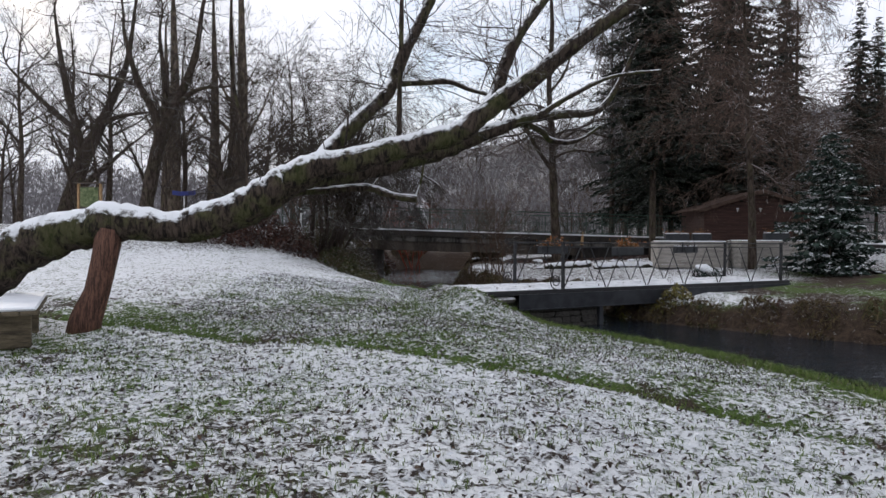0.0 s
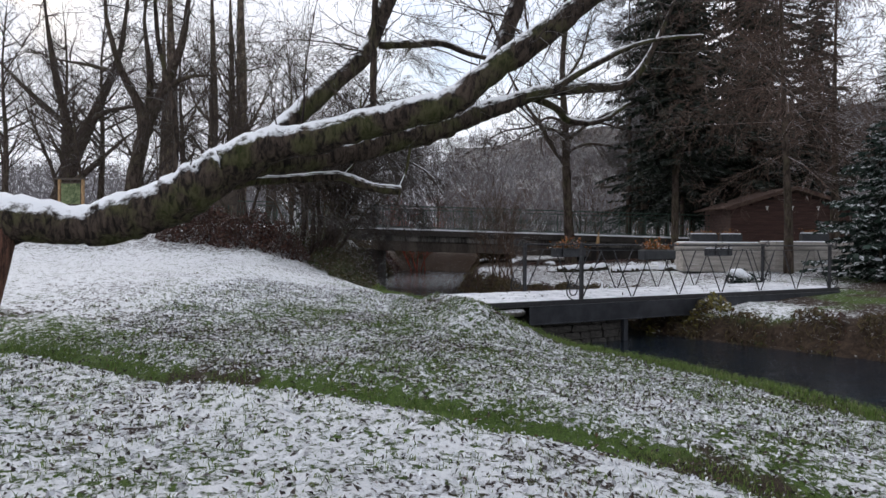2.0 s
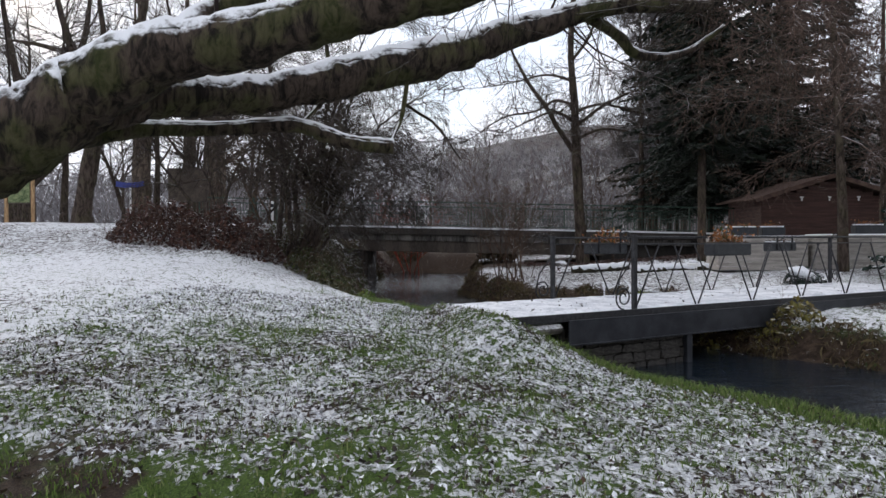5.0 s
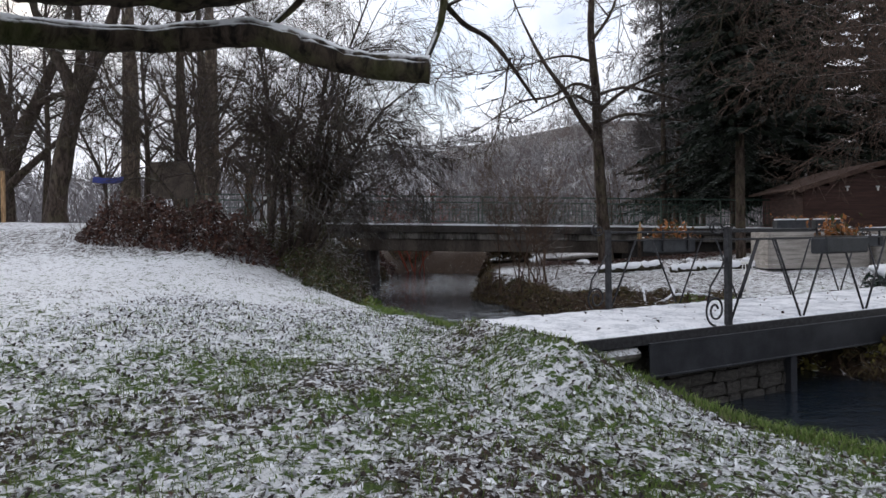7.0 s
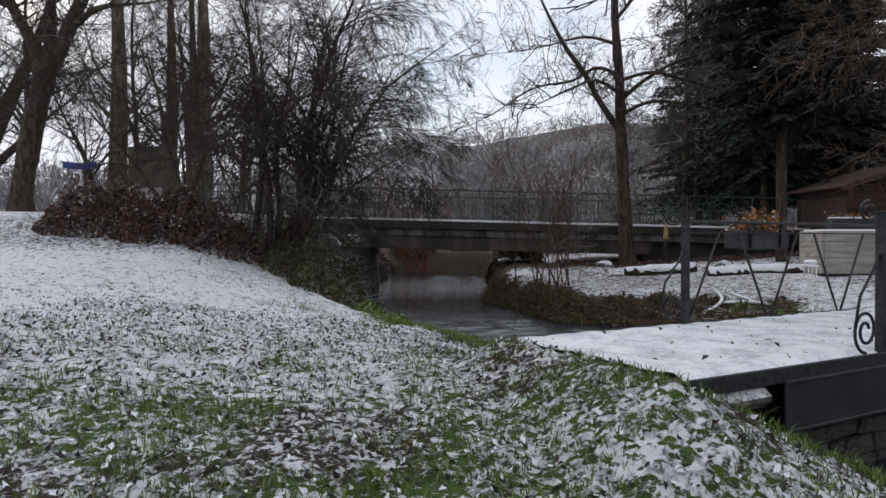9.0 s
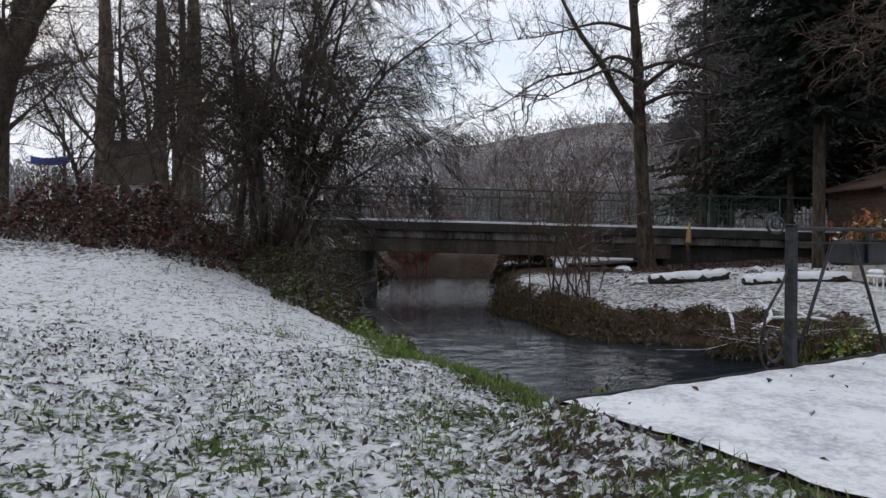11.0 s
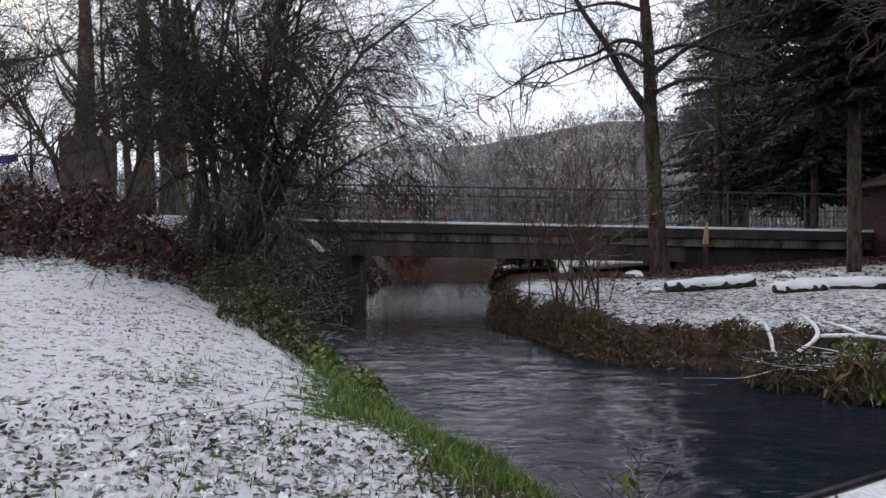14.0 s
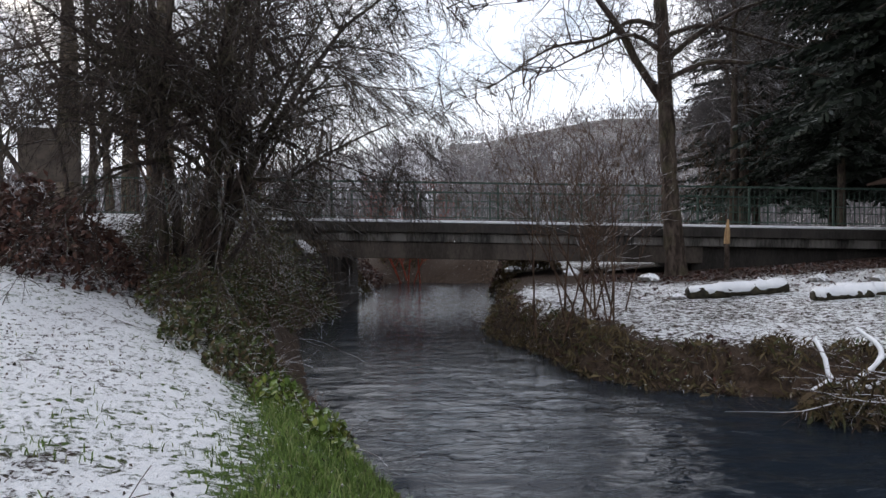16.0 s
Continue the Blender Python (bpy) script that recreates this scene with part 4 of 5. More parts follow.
spots = [(-20.5, 53, 1.0), (-23.5, 55, 1.1), (-16.5, 50, 0.95), (-18.5, 57, 1.2), (-27, 49, 1.0), (-14.5, 55, 1.1), (-12, 48, 0.8), (-30, 44, 1.0), (-24, 38, 0.75),
         (-19.5, 36, 0.7), (-17, 33, 0.6), (-33, 52, 1.2), (-10, 45, 0.8), (-8, 52, 0.9), (-28, 34, 0.8), (-36, 40, 1.1), (-22, 44, 0.9)]
spots += [(-9 + 4.2 * i + r_.uniform(-1.5, 1.5), 58 + r_.uniform(-4, 22), r_.uniform(0.26, 0.42)) for i in range(9)]
spots += [(r_.uniform(-60, 40), r_.uniform(85, 125), r_.uniform(0.6, 0.95)) for i in range(4)]
spots += [(-6.0, 44, 0.36), (-8.0, 41, 0.45), (3.5, 48, 0.27), (6.5, 50, 0.3), (7.8, 43, 0.33)]
spots += [(r_.uniform(-42, -9), r_.uniform(37, 62), r_.uniform(0.7, 1.05)) for i in range(5)]
spots += [(-31, 35, 0.8), (-26.5, 40, 0.8), (-21.5, 39.5, 0.75), (-15.8, 38.5, 0.7), (-12, 40, 0.65), (-34, 46, 1.0)]
spots += [(-9, 66, 0.9), (-13, 70, 1.0), (-17, 64, 0.9), (-6.5, 72, 0.8), (-21, 68, 1.0), (-11, 60, 0.8)]
forest(kinds, spots, "bare trees of the valley")

# forked tree by the road
fz = height(-13.4, 30)
trunk_tree("dark forked bare tree beside the meadow's edge", (-13.4, 30, fz),
           [(0.1, 0, -0.2, 0.50), (0.05, 0, 0.4, 0.34), (0.3, 0, 1.9, 0.30), (0.75, 0, 3.9, 0.29), (1.3, 0.1, 5.2, 0.22), (2.2, 0.2, 7.5, 0.16), (2.6, 0.2, 10, 0.08)],
           [[(0.7, 0, 3.7, 0.22), (0.5, 0, 5.0, 0.19), (-0.2, -0.1, 6.4, 0.15), (-0.8, -0.1, 8.5, 0.08)],
            [(0.75, 0, 3.9, 0.18), (0.9, 0.2, 6.0, 0.15), (0.6, 0.3, 8.5, 0.07)],
            [(-0.1, 0, 6.2, 0.11), (-1.5, 0, 6.6, 0.08), (-3, 0.2, 6.9, 0.03)],
            [(1.4, 0.1, 5.4, 0.12), (2.6, -0.4, 6.0, 0.09), (4.2, -0.6, 6.1, 0.03)]], 61, 34, 2.3, r0=0.03)

bz_ = height(-25, 44)
trunk_tree("large dark forked tree beyond the road", (-25, 44, bz_),
           [(0.3, 0, -0.3, 0.75), (0.2, 0, 0.8, 0.55), (0.9, 0, 3.0, 0.5), (1.6, 0, 5.0, 0.44), (2.8, 0.1, 7.5, 0.30), (4.2, 0.2, 11, 0.18), (4.8, 0.2, 15, 0.08)],
           [[(1.4, 0, 4.6, 0.36), (0.9, 0, 7.0, 0.28), (0.2, 0, 10, 0.2), (-0.4, 0, 14, 0.08)], [(1.0, 0, 6.5, 0.2), (-1.2, 0, 8.4, 0.15), (-3.4, 0.2, 10.5, 0.06)],
            [(2.4, 0, 6.8, 0.2), (4.0, -0.3, 7.4, 0.15), (6.4, -0.5, 7.7, 0.06)], [(0.6, 0, 2.2, 0.26), (2.6, -0.6, 3.6, 0.2), (4.8, -0.8, 5.4, 0.08)]], 661, 44, 3.2, r0=0.035)

# tall pale trunks behind the road
for i, (x, y, h, r) in enumerate(((-20.2, 50, 18, 0.6), (-17.9, 52, 18, 0.45), (-16.2, 51, 17, 0.36), (-15.2, 50, 20, 0.6), (-22.4, 54, 16, 0.4))):
    trunk_tree("tall straight pale tree trunk behind the road", (x, y, height(x, y)),
               [(0, 0, -0.3, r * 1.25), (0.05, 0, 1.2, r), (0.1, 0.1, 5, r * 0.86), (0.25, 0, 10, r * 0.65), (0.1, 0, h, r * 0.2)],
               [[(0.1, 0, h * 0.35, 0.12), (1.2, 0.3, h * 0.42, 0.09), (2.3, 0.4, h * 0.55, 0.03)], [(0.1, 0, h * 0.45, 0.12), (-1.2, 0.3, h * 0.53, 0.09), (-2.0, 0.4, h * 0.66, 0.03)]],
               400 + 11 * i, 18, 2.8, "tall trunks behind the road", M_POPLAR, r0=0.03)


# ---- the willow thicket on the left bank ----
def thicket(name, label, at, stems, seed, spread, lean, length, r, material, spec, category="shrub", least=0.0042):
    r_ = random.Random(seed)
    t = thing(name, label, category, at)
    for i in range(stems):
        V, F = [], []
        d = Vector((lean[0] + r_.gauss(0, spread), lean[1] + r_.gauss(0, spread), 1)).normalized()
        x, y = r_.gauss(0, 0.35), r_.gauss(0, 0.35)
        grow(V, F, r_, (x, y, -0.25), d, length * r_.uniform(0.7, 1.15), r * r_.uniform(0.6, 1.2), 0, spec, None, least)
        mesh_ob("stem", V, F, material, t)
    return t


SP_WILLOW = [(20, 0.40, 46, 0.11, -0.05), (13, 0.48, 40, 0.10, -0.14), (8, 0.60, 30, 0.10, -0.17), (0, 0, 0, 0.08, -0.16)]
thicket("willow", "large bare willow thicket arching over the stream with frosted twigs", (-4.5, 25.6, height(-4.5, 25.6)), 11, 91, 0.30, (0.28, -0.08), 7.6, 0.10, M_WILLOW, SP_WILLOW)
thicket("willow", "dense bare shrub of thin dark stems behind the meadow", (-7.8, 28.5, height(-7.8, 28.5)), 3, 92, 0.28, (0.05, 0.0), 5.6, 0.07, M_WILLOW, SP_WILLOW)
SP_SHRUB = [(8, 0.5, 32, 0.06, 0.03), (6, 0.5, 38, 0.10, 0.02), (0, 0, 0, 0.1, 0.0)]
thicket("alder_shrub", "thin bare many-stemmed shrub at the water's edge", (1.85, 25.7, height(1.85, 25.7)), 17, 93, 0.24, (0.0, 0.0), 3.4, 0.028, M_BRUSH, SP_SHRUB)
for i, (x, y, s, l) in enumerate(((3.4, 41, 5, 4.5), (0.2, 47, 6, 5), (-6.2, 30.5, 7, 4), (-5.6, 33.0, 6, 3.6), (7.5, 40, 7, 6), (11, 43, 7, 6))):
    thicket("bush", "bare brown bush of fine frosted twigs", (x, y, height(x, y)), s, 110 + i, 0.35, (0, 0), l, 0.05, M_BRUSH, [(8, 0.5, 40, 0.08, 0.02), (6, 0.5, 40, 0.11, 0.0), (5, 0.5, 36, 0.1, -0.02), (0, 0, 0, 0.1, 0.0)])


# ---- conifers ----
def spruce(name, label, at, H, R, seed, material, h0=0.08, droop=0.25, whorls=26, arms=7, wood=None, fill=1.0, group=""):
    """A conifer: straight trunk and whorls of drooping boughs hung with needle sprays."""
    r_ = random.Random(seed)
    t = thing(name, label, "tree", at, 0, group)
    V, F = [], []
    tube(V, F, [(0, 0, -0.3), (0, 0, H * 0.5), (0, 0, H)], [H * 0.0065 + 0.03, H * 0.005, 0.01], 8)
    mesh_ob("trunk", V, F, wood or M_TRUNK, t)
    V, F = [], []
    for w in range(whorls):
        u0 = h0 + (1 - h0) * w / whorls
        reach = R * (1 - u0) ** 0.8 * (0.9 + 0.1 * u0) + 0.08
        for a in range(arms):
            ang = 2 * math.pi * (a + r_.random()) / arms
            u = min(0.995, u0 + r_.uniform(-0.6, 1.0) * (1 - h0) / whorls)
            ln = reach * r_.uniform(0.45, 1.25)
            hang = droop * r_.uniform(0.4, 1.7)
            d = Vector((math.cos(ang), math.sin(ang), 0))
            sd = Vector((-d.y, d.x, 0))
            base = Vector((0, 0, u * H))
            n = max(3, int(ln / 0.16 * fill))
            prev = base
            for i in range(1, n + 1):
                s = i / n
                p = base + d * ln * s + Vector((0, 0, ln * (0.16 * s - hang * 2.0 * s * s * (1 - 0.45 * s))))
                k0 = len(V)
                V.extend(((prev + Vector((0, 0, 0.012)))[:], (prev - Vector((0, 0, 0.012)))[:], p[:]))
                F.append((k0, k0 + 1, k0 + 2))
                for sg in (-1, 1):
                    for rep in range(2):
                        sl = (0.10 + 0.42 * ln * 0.35 * (1 - s * 0.7)) * r_.uniform(0.6, 1.3)
                        tip = p + sd * sg * sl * r_.uniform(0.6, 1.0) + d * sl * r_.uniform(0.3, 0.9) + Vector((0, 0, -sl * r_.uniform(0.1, 0.75)))
                        wd = 0.045 + 0.12 * sl
                        mid = p.lerp(tip, 0.55)
                        o = Vector((r_.gauss(0, 1), r_.gauss(0, 1), r_.gauss(0, 0.8))).normalized() * wd
                        k0 = len(V)
                        V.extend((p[:], (mid + o)[:], tip[:], (mid - o)[:]))
                        F.append((k0, k0 + 1, k0 + 2, k0 + 3))
                prev = p
    mesh_ob("crown", V, F, material, t)
    return t


spruce("small_spruce", "small blue-green spruce with snow on its boughs", (12.3, 21.2, height(12.3, 21.2)), 4.5, 1.9, 5, M_NEEDLE_SNOW, 0.02, 0.14, 22, 9, fill=1.7)
big = [spruce("spruce", "tall dark spruce with drooping boughs and bare lower trunk", (9.1, 29.2, height(9.1, 29.2)), 20, 3.1, 11, M_NEEDLE, 0.2, 0.3, 42, 11, fill=1.4, group="dark spruces"),
       spruce("spruce", "tall dark spruce with drooping boughs", (15.6, 37.0, height(15.6, 37)), 23, 5.2, 12, M_NEEDLE, 0.10, 0.28, 36, 9, fill=0.9, group="dark spruces")]
for i, (x, y, s) in enumerate(((18.5, 30, 0.55), (13.0, 38.5, 0.85), (11.3, 35.0, 0.75), (17.5, 42, 1.0), (22.5, 35, 0.6), (14.6, 48, 0.9), (23, 27, 0.42), (27, 31, 0.5), (16.5, 52, 1.0), (12.8, 44, 0.8), (19.5, 38.5, 0.8))):
    c = copy_thing(big[i % 2], pose(x, y, height(x, y), 0, 0, i * 71))
    c.matrix_basis = pose(x, y, height(x, y), 0, 0, i * 71) @ Matrix.Diagonal((s, s, s, 1))
SP_LARCH = [(46, 0.34, 80, 0.02, 0.0), (18, 0.42, 52, 0.08, -0.07), (9, 0.5, 42, 0.1, -0.10), (0, 0, 0, 0.08, -0.10)]
for i, (x, y, h, r) in enumerate(((11.2, 24.2, 14, 0.17), (14.6, 27.6, 12, 0.2), (17.6, 25.4, 14, 0.2))):
    if i < 2:
        larch = bare_tree("larch", "bare larch with drooping red-brown frosted twigs", (x, y, height(x, y)), i * 50, SP_LARCH, h, r, 130 + i, M_TRUNK, M_RUST, group="bare larches", least=0.007)
    else:
        copy_thing(larch, pose(x, y, height(x, y), 0, 0, i * 67)).scale = (0.6, 0.6, 0.6)
frost = bare_tree("larch", "grey frosted larch standing behind the road", (11.2, 41.5, height(11.2, 41.5)), 20, [(44, 0.19, 74, 0.02, 0.02), *SP_LARCH[1:]], 16, 0.2, 137, M_TRUNK, M_FROST, group="frosted larches", least=0.011)
for x, y in ((12.6, 47.0), (9.6, 38.6)):
    copy_thing(frost, pose(x, y, height(x, y), 0, 0, x * 31))

# ---- woods on the far hills ----
rs = np.random.RandomState(21)
n = 10000
hx, hy = rs.uniform(-170, 220, n), 92 + 240 * rs.rand(n) ** 1.3
hz = land(hx, hy)[0]
hv, hf = [], []
for x, y, z in zip(hx, hy, hz):
    h = rs.uniform(4, 9)
    for s in range(22):
        k0 = len(hv)
        cz = z + h * rs.uniform(0.12, 1.0)
        w = h * 0.30 * math.sin(math.pi * min(1, max(0.12, (cz - z) / h)) * 0.9)
        cx, cy = x + rs.uniform(-w, w), y + rs.uniform(-w, w)
        t = rs.uniform(0.25, 0.8)
        d = rs.normal(0, 1, 6) * 0.35 * t
        hv += [(cx - d[0] * 0.5, cy + d[1], cz - t * 0.7), (cx + 0.10 + d[2] * 0.6, cy + d[3], cz - t * 0.3), (cx + d[4], cy + d[5], cz + t * 0.9)]
        hf.append((k0, k0 + 1, k0 + 2))
tagged(mesh_ob("hillside_woods", hv, hf, M_WOODS), "frosted grey-brown leafless woods on the far hill, paled by painted haze", "woods", kind="stuff")
thicket("red_bush", "bush with red autumn leaves behind the road bridge", (-2.4, 45.0, height(-2.4, 45)), 6, 240, 0.3, (0, 0), 4.2, 0.05, M_RED, [(9, 0.5, 40, 0.08, 0.02), (7, 0.5, 40, 0.11, 0.0), (5, 0.5, 36, 0.1, -0.02), (0, 0, 0, 0.1, 0.0)])

# ---- hut ----
hut_z = 1.3
hut = thing("garden_hut", "red-brown boarded garden hut with a low gable roof", "hut", (14.6, 31.0, hut_z))
HW, HE, HA, HD = 2.55, 2.05, 2.85, 3.0
part("core", box(2 * HW - 0.06, HD - 0.06, HE + 0.05, pose(0, HD / 2, 0), 0.0), M_SHED, hut)
nb = 15
for side_, y in (("front", 0.0), ("back", HD)):
    for i in range(nb + 6):
        z0 = 0.137 * i
        half = HW if z0 < HE else HW * max(0.0, (HA - z0 - 0.137) / (HA - HE))
        if half > 0.1:
            part("board", box(2 * half, 0.035, 0.132, pose(0, y, z0, 3, 0, 0), 0.006), M_SHED, hut)
for sgn in (-1, 1):
    for i in range(nb):
        part("board", box(0.035, HD, 0.132, pose(sgn * HW, HD / 2, 0.137 * i), 0.006), M_SHED, hut)
    ln = math.hypot(HW + 0.35, HA - HE + 0.1)
    ang = math.degrees(math.atan2(HA - HE + 0.1, HW + 0.35))
    part("roof", box(ln + 0.05, HD + 0.8, 0.07, pose(sgn * (HW + 0.35) / 2, HD / 2, (HA + HE) / 2 + 0.03, 0, sgn * ang, 0), 0.01), M_ROOF, hut, "brown felt roof slope")
    part("barge_board", box(ln + 0.05, 0.03, 0.16, pose(sgn * (HW + 0.35) / 2, -0.42, (HA + HE) / 2 - 0.05, 0, sgn * ang, 0), 0.005), M_ROOF, hut)
for x in (-1.05, 0.0, 1.1):
    lamp = part("wall_lamp", box(0.13, 0.05, 0.05, pose(x, -0.05, 2.12), 0.01), M_WHITE, hut, "small white lamp")
    part("lamp_foot", box(0.05, 0.05, 0.13, pose(x, -0.05, 2.0), 0.01), M_WHITE, lamp)


# ---- terrace boxes of grey boards ----
def board_box(at, w, d, h, rz, label):
    t = thing("raised_bed", label, "raised bed", at, rz, "raised beds on the terrace")
    rows = int(h / 0.125)
    for i in range(rows):
        for y in (-d / 2, d / 2):
            part("board", box(w, 0.035, 0.12, pose(0, y, 0.125 * i), 0.006), M_GREYWOOD, t)
        for x in (-w / 2 + 0.02, w / 2 - 0.02):
            part("board", box(0.035, d - 0.04, 0.12, pose(x, 0, 0.125 * i), 0.006), M_GREYWOOD, t)
    for x in (-w / 2 + 0.08, 0.0, w / 2 - 0.08):
        part("stake", box(0.05, 0.03, h, pose(x, -d / 2 - 0.034, 0), 0.005), M_GREYWOOD, t)
    b = box(w - 0.08, d - 0.08, 0.12, pose(0, 0, h - 0.09), 0.04)
    part("snow_fill", b, M_SNOW, t, "snow lying on the soil")
    return t


board_box((9.5, 25.9, height(9.5, 25.9)), 2.6, 1.1, 1.0, -3, "raised bed of silver-grey boards filled with snow")
board_box((12.3, 25.4, height(12.3, 25.4) - 0.05), 2.7, 1.2, 1.0, 4, "raised bed of silver-grey boards filled with snow")
for i, (x, y, w, base) in enumerate(((9.0, 25.8, 0.9, (9.5, 25.9, 1.0)), (12.6, 25.35, 0.9, (12.3, 25.4, 0.95)), (9.95, 25.8, 0.7, (9.5, 25.9, 1.0)))):
    pb = thing("planter_tub", "dark blue-grey planter with snowy dead stalks", "planter", (x, y, height(*base[:2]) + base[2] + 0.03))
    part("tub", box(w, 0.28, 0.26, bevel=0.02), M_PLANTER, pb)
    part("snow_cap", box(w - 0.06, 0.24, 0.04, pose(0, 0, 0.255), 0.015), M_SNOW, pb)
    V, F = [], []
    q_ = random.Random(i)
    for j in range(90):
        leaves(V, F, q_, (q_.gauss(0, w * 0.25), q_.gauss(0, 0.06), 0.27 + abs(q_.gauss(0, 0.07))), 0.035, 0.3)
    tagged(mesh_ob("plant_mass", V, F, M_FLOWER, pb), kind="stuff")

# lantern on the terrace
lan = thing("garden_lantern", "white garden lantern on a thin post with snow on top", "lantern", (6.35, 22.5, height(6.35, 22.5)))
part("pole", box(0.05, 0.05, 0.42, bevel=0.008), M_WHITE, lan)
part("tray", box(0.2, 0.2, 0.03, pose(0, 0, 0.42), 0.01), M_WHITE, lan)
for x in (-0.075, 0.075):
    for y in (-0.075, 0.075):
        part("bar", box(0.018, 0.018, 0.2, pose(x, y, 0.45), 0.003), M_WHITE, lan)
part("roof", box(0.22, 0.22, 0.05, pose(0, 0, 0.65), 0.02), M_WHITE, lan)
part("snow_cap", box(0.2, 0.2, 0.09, pose(0, 0, 0.70), 0.04), M_SNOW, lan)


def leaf_heap(name, label, at, size, count, material, seed, leaf=0.05, category="plants", follow=True, kind="stuff"):
    """A heap of leaves on a few arched canes."""
    q_ = random.Random(seed)
    t = thing(name, label, category, at, 0, "", kind)
    V, F = [], []
    qa = np.random.RandomState(seed)
    a, r = qa.uniform(0, 6.28, count), np.sqrt(qa.rand(count))
    x, y = np.cos(a) * r * size[0], np.sin(a) * r * size[1]
    z = size[2] * (1 - r * r) ** 0.7 * qa.rand(count) ** 0.6 * (0.55 + 0.9 * vnoise(x * 2.3 + seed, y * 2.3))
    if follow:
        z = z + land(at[0] + x, at[1] + y)[0] - at[2]
    for q in zip(x, y, z):
        if material is M_STRAW:
            leaves(V, F, q_, q, leaf * 2.4, 0.25, 0.5, 0.09)
        else:
            leaves(V, F, q_, q, leaf, 0.45)
    mesh_ob("leaf_mass", V, F, material, t)
    V, F = [], []
    m = int(12 + count / 60)
    x, y = qa.normal(0, size[0] * 0.5, m), qa.normal(0, size[1] * 0.5, m)
    z = land(at[0] + x, at[1] + y)[0] - at[2] if follow else 0 * x
    for q in zip(x, y, z):
        d = Vector((q_.gauss(0, 0.7), q_.gauss(0, 0.7), 1)).normalized()
        grow(V, F, q_, (q[0], q[1], q[2] - 0.05), d, size[2] * q_.uniform(0.8, 1.7), 0.007, 0, [(4, 0.5, 45, 0.16, -0.10), (0, 0, 0, 0.12, -0.05)])
    mesh_ob("canes", V, F, M_BRUSH, t)
    return t


def on(x, y):
    return (x, y, height(x, y))


# snow-bent juniper
ju = leaf_heap("juniper", "low juniper bent under a pad of snow", on(8.1, 20.4), (0.55, 0.35, 0.5), 900, M_NEEDLE_SNOW, 3, 0.05, "shrub")
V, F = [], []
tube(V, F, [(-0.35, 0, 0.55), (-0.1, 0, 0.48), (0.2, 0.05, 0.3), (0.5, 0.05, 0.12)], [0.05, 0.13, 0.12, 0.05], 9, 0.2, random.Random(2))
mesh_ob("snow_pad", V, F, M_SNOW, ju, "thick pad of snow", True)

# russet hedge of brambles and beech leaves before the road
for i, (x, y, sx_, sy_, sz_, c) in enumerate(((-8.6, 25.4, 1.5, 0.9, 1.1, 3000), (-6.7, 24.8, 1.3, 0.9, 1.0, 2600), (-5.4, 24.3, 1.0, 0.8, 0.9, 1500))):
    leaf_heap("hedge", "low hedge of russet leaves and brambles dusted with snow", on(x, y), (sx_, sy_, sz_), c, M_RUSSET, 140 + i, 0.065, "hedge")
# brambles and ferns down the left bank
for i, (x, y, sx_, sy_, sz_, c, m) in enumerate(((-3.7, 24.6, 0.9, 1.3, 0.75, 2800, M_BRAMBLE), (-3.0, 22.9, 0.6, 0.9, 0.5, 2000, M_BRAMBLE), (-2.3, 22.0, 0.5, 0.7, 0.4, 1200, M_BRAMBLE),
                                                 (-4.6, 26.5, 1.1, 1.4, 1.0, 2200, M_BRAMBLE), (-1.75, 21.2, 0.35, 0.5, 0.3, 420, M_IVY), (-1.2, 20.3, 0.25, 0.3, 0.28, 260, M_IVY),
                                                 (-4.3, 29.5, 1.1, 1.3, 1.0, 1400, M_BRAMBLE), (0.65, 17.0, 0.12, 0.12, 0.4, 70, M_IVY), (-3.9, 31.4, 1.0, 1.2, 1.2, 1600, M_BRAMBLE), (-5.0, 32.2, 1.2, 1.0, 1.6, 1600, M_BRAMBLE), (-3.7, 33.0, 0.5, 0.7, 1.4, 700, M_BRAMBLE), (-4.2, 27.6, 1.0, 1.2, 1.0, 1800, M_BRAMBLE))):
    leaf_heap("brambles", "tangle of dark brambles and weeds on the bank" if m is M_BRAMBLE else "bright green weeds at the water's edge", on(x, y), (sx_, sy_, sz_), c, m, 160 + i, 0.04 if m is M_BRAMBLE else 0.045, "brambles")
# right bank: dry tufts, weeds and a washed-up brush pile
run = [(1.55, 35.5), (1.1, 33), (0.95, 31), (0.75, 29.5), (0.8, 28.2), (1.1, 27.2), (1.5, 26.2), (1.75, 25.2), (1.95, 24.4), (2.35, 23.6), (3.0, 23.35), (3.9, 23.2), (4.8, 23.0), (5.5, 22.4),
       (5.2, 20.6), (4.95, 19.0), (4.6, 17.3), (5.2, 16.1), (6.0, 15.1), (6.9, 14.3), (7.7, 13.5), (8.6, 12.7), (9.5, 11.4), (10.4, 9.8)]
for i, (x, y) in enumerate(run):
    for j_, (m, c, up_) in enumerate(((M_STRAW, 260, 0.0), ((M_BRAMBLE, M_RUSSET, M_STRAW)[i % 3], 90, 0.2))):
        leaf_heap("bank_plants", "dry grass and weeds hanging on the stream bank", on(x - 0.08 + 0.12 * j_, y - 0.08 + 0.12 * j_), (0.36 + 0.1 * j_, 0.6, 0.15 + 0.05 * (i % 2)), c, m, 180 + 2 * i + j_, 0.036, "bank plants")
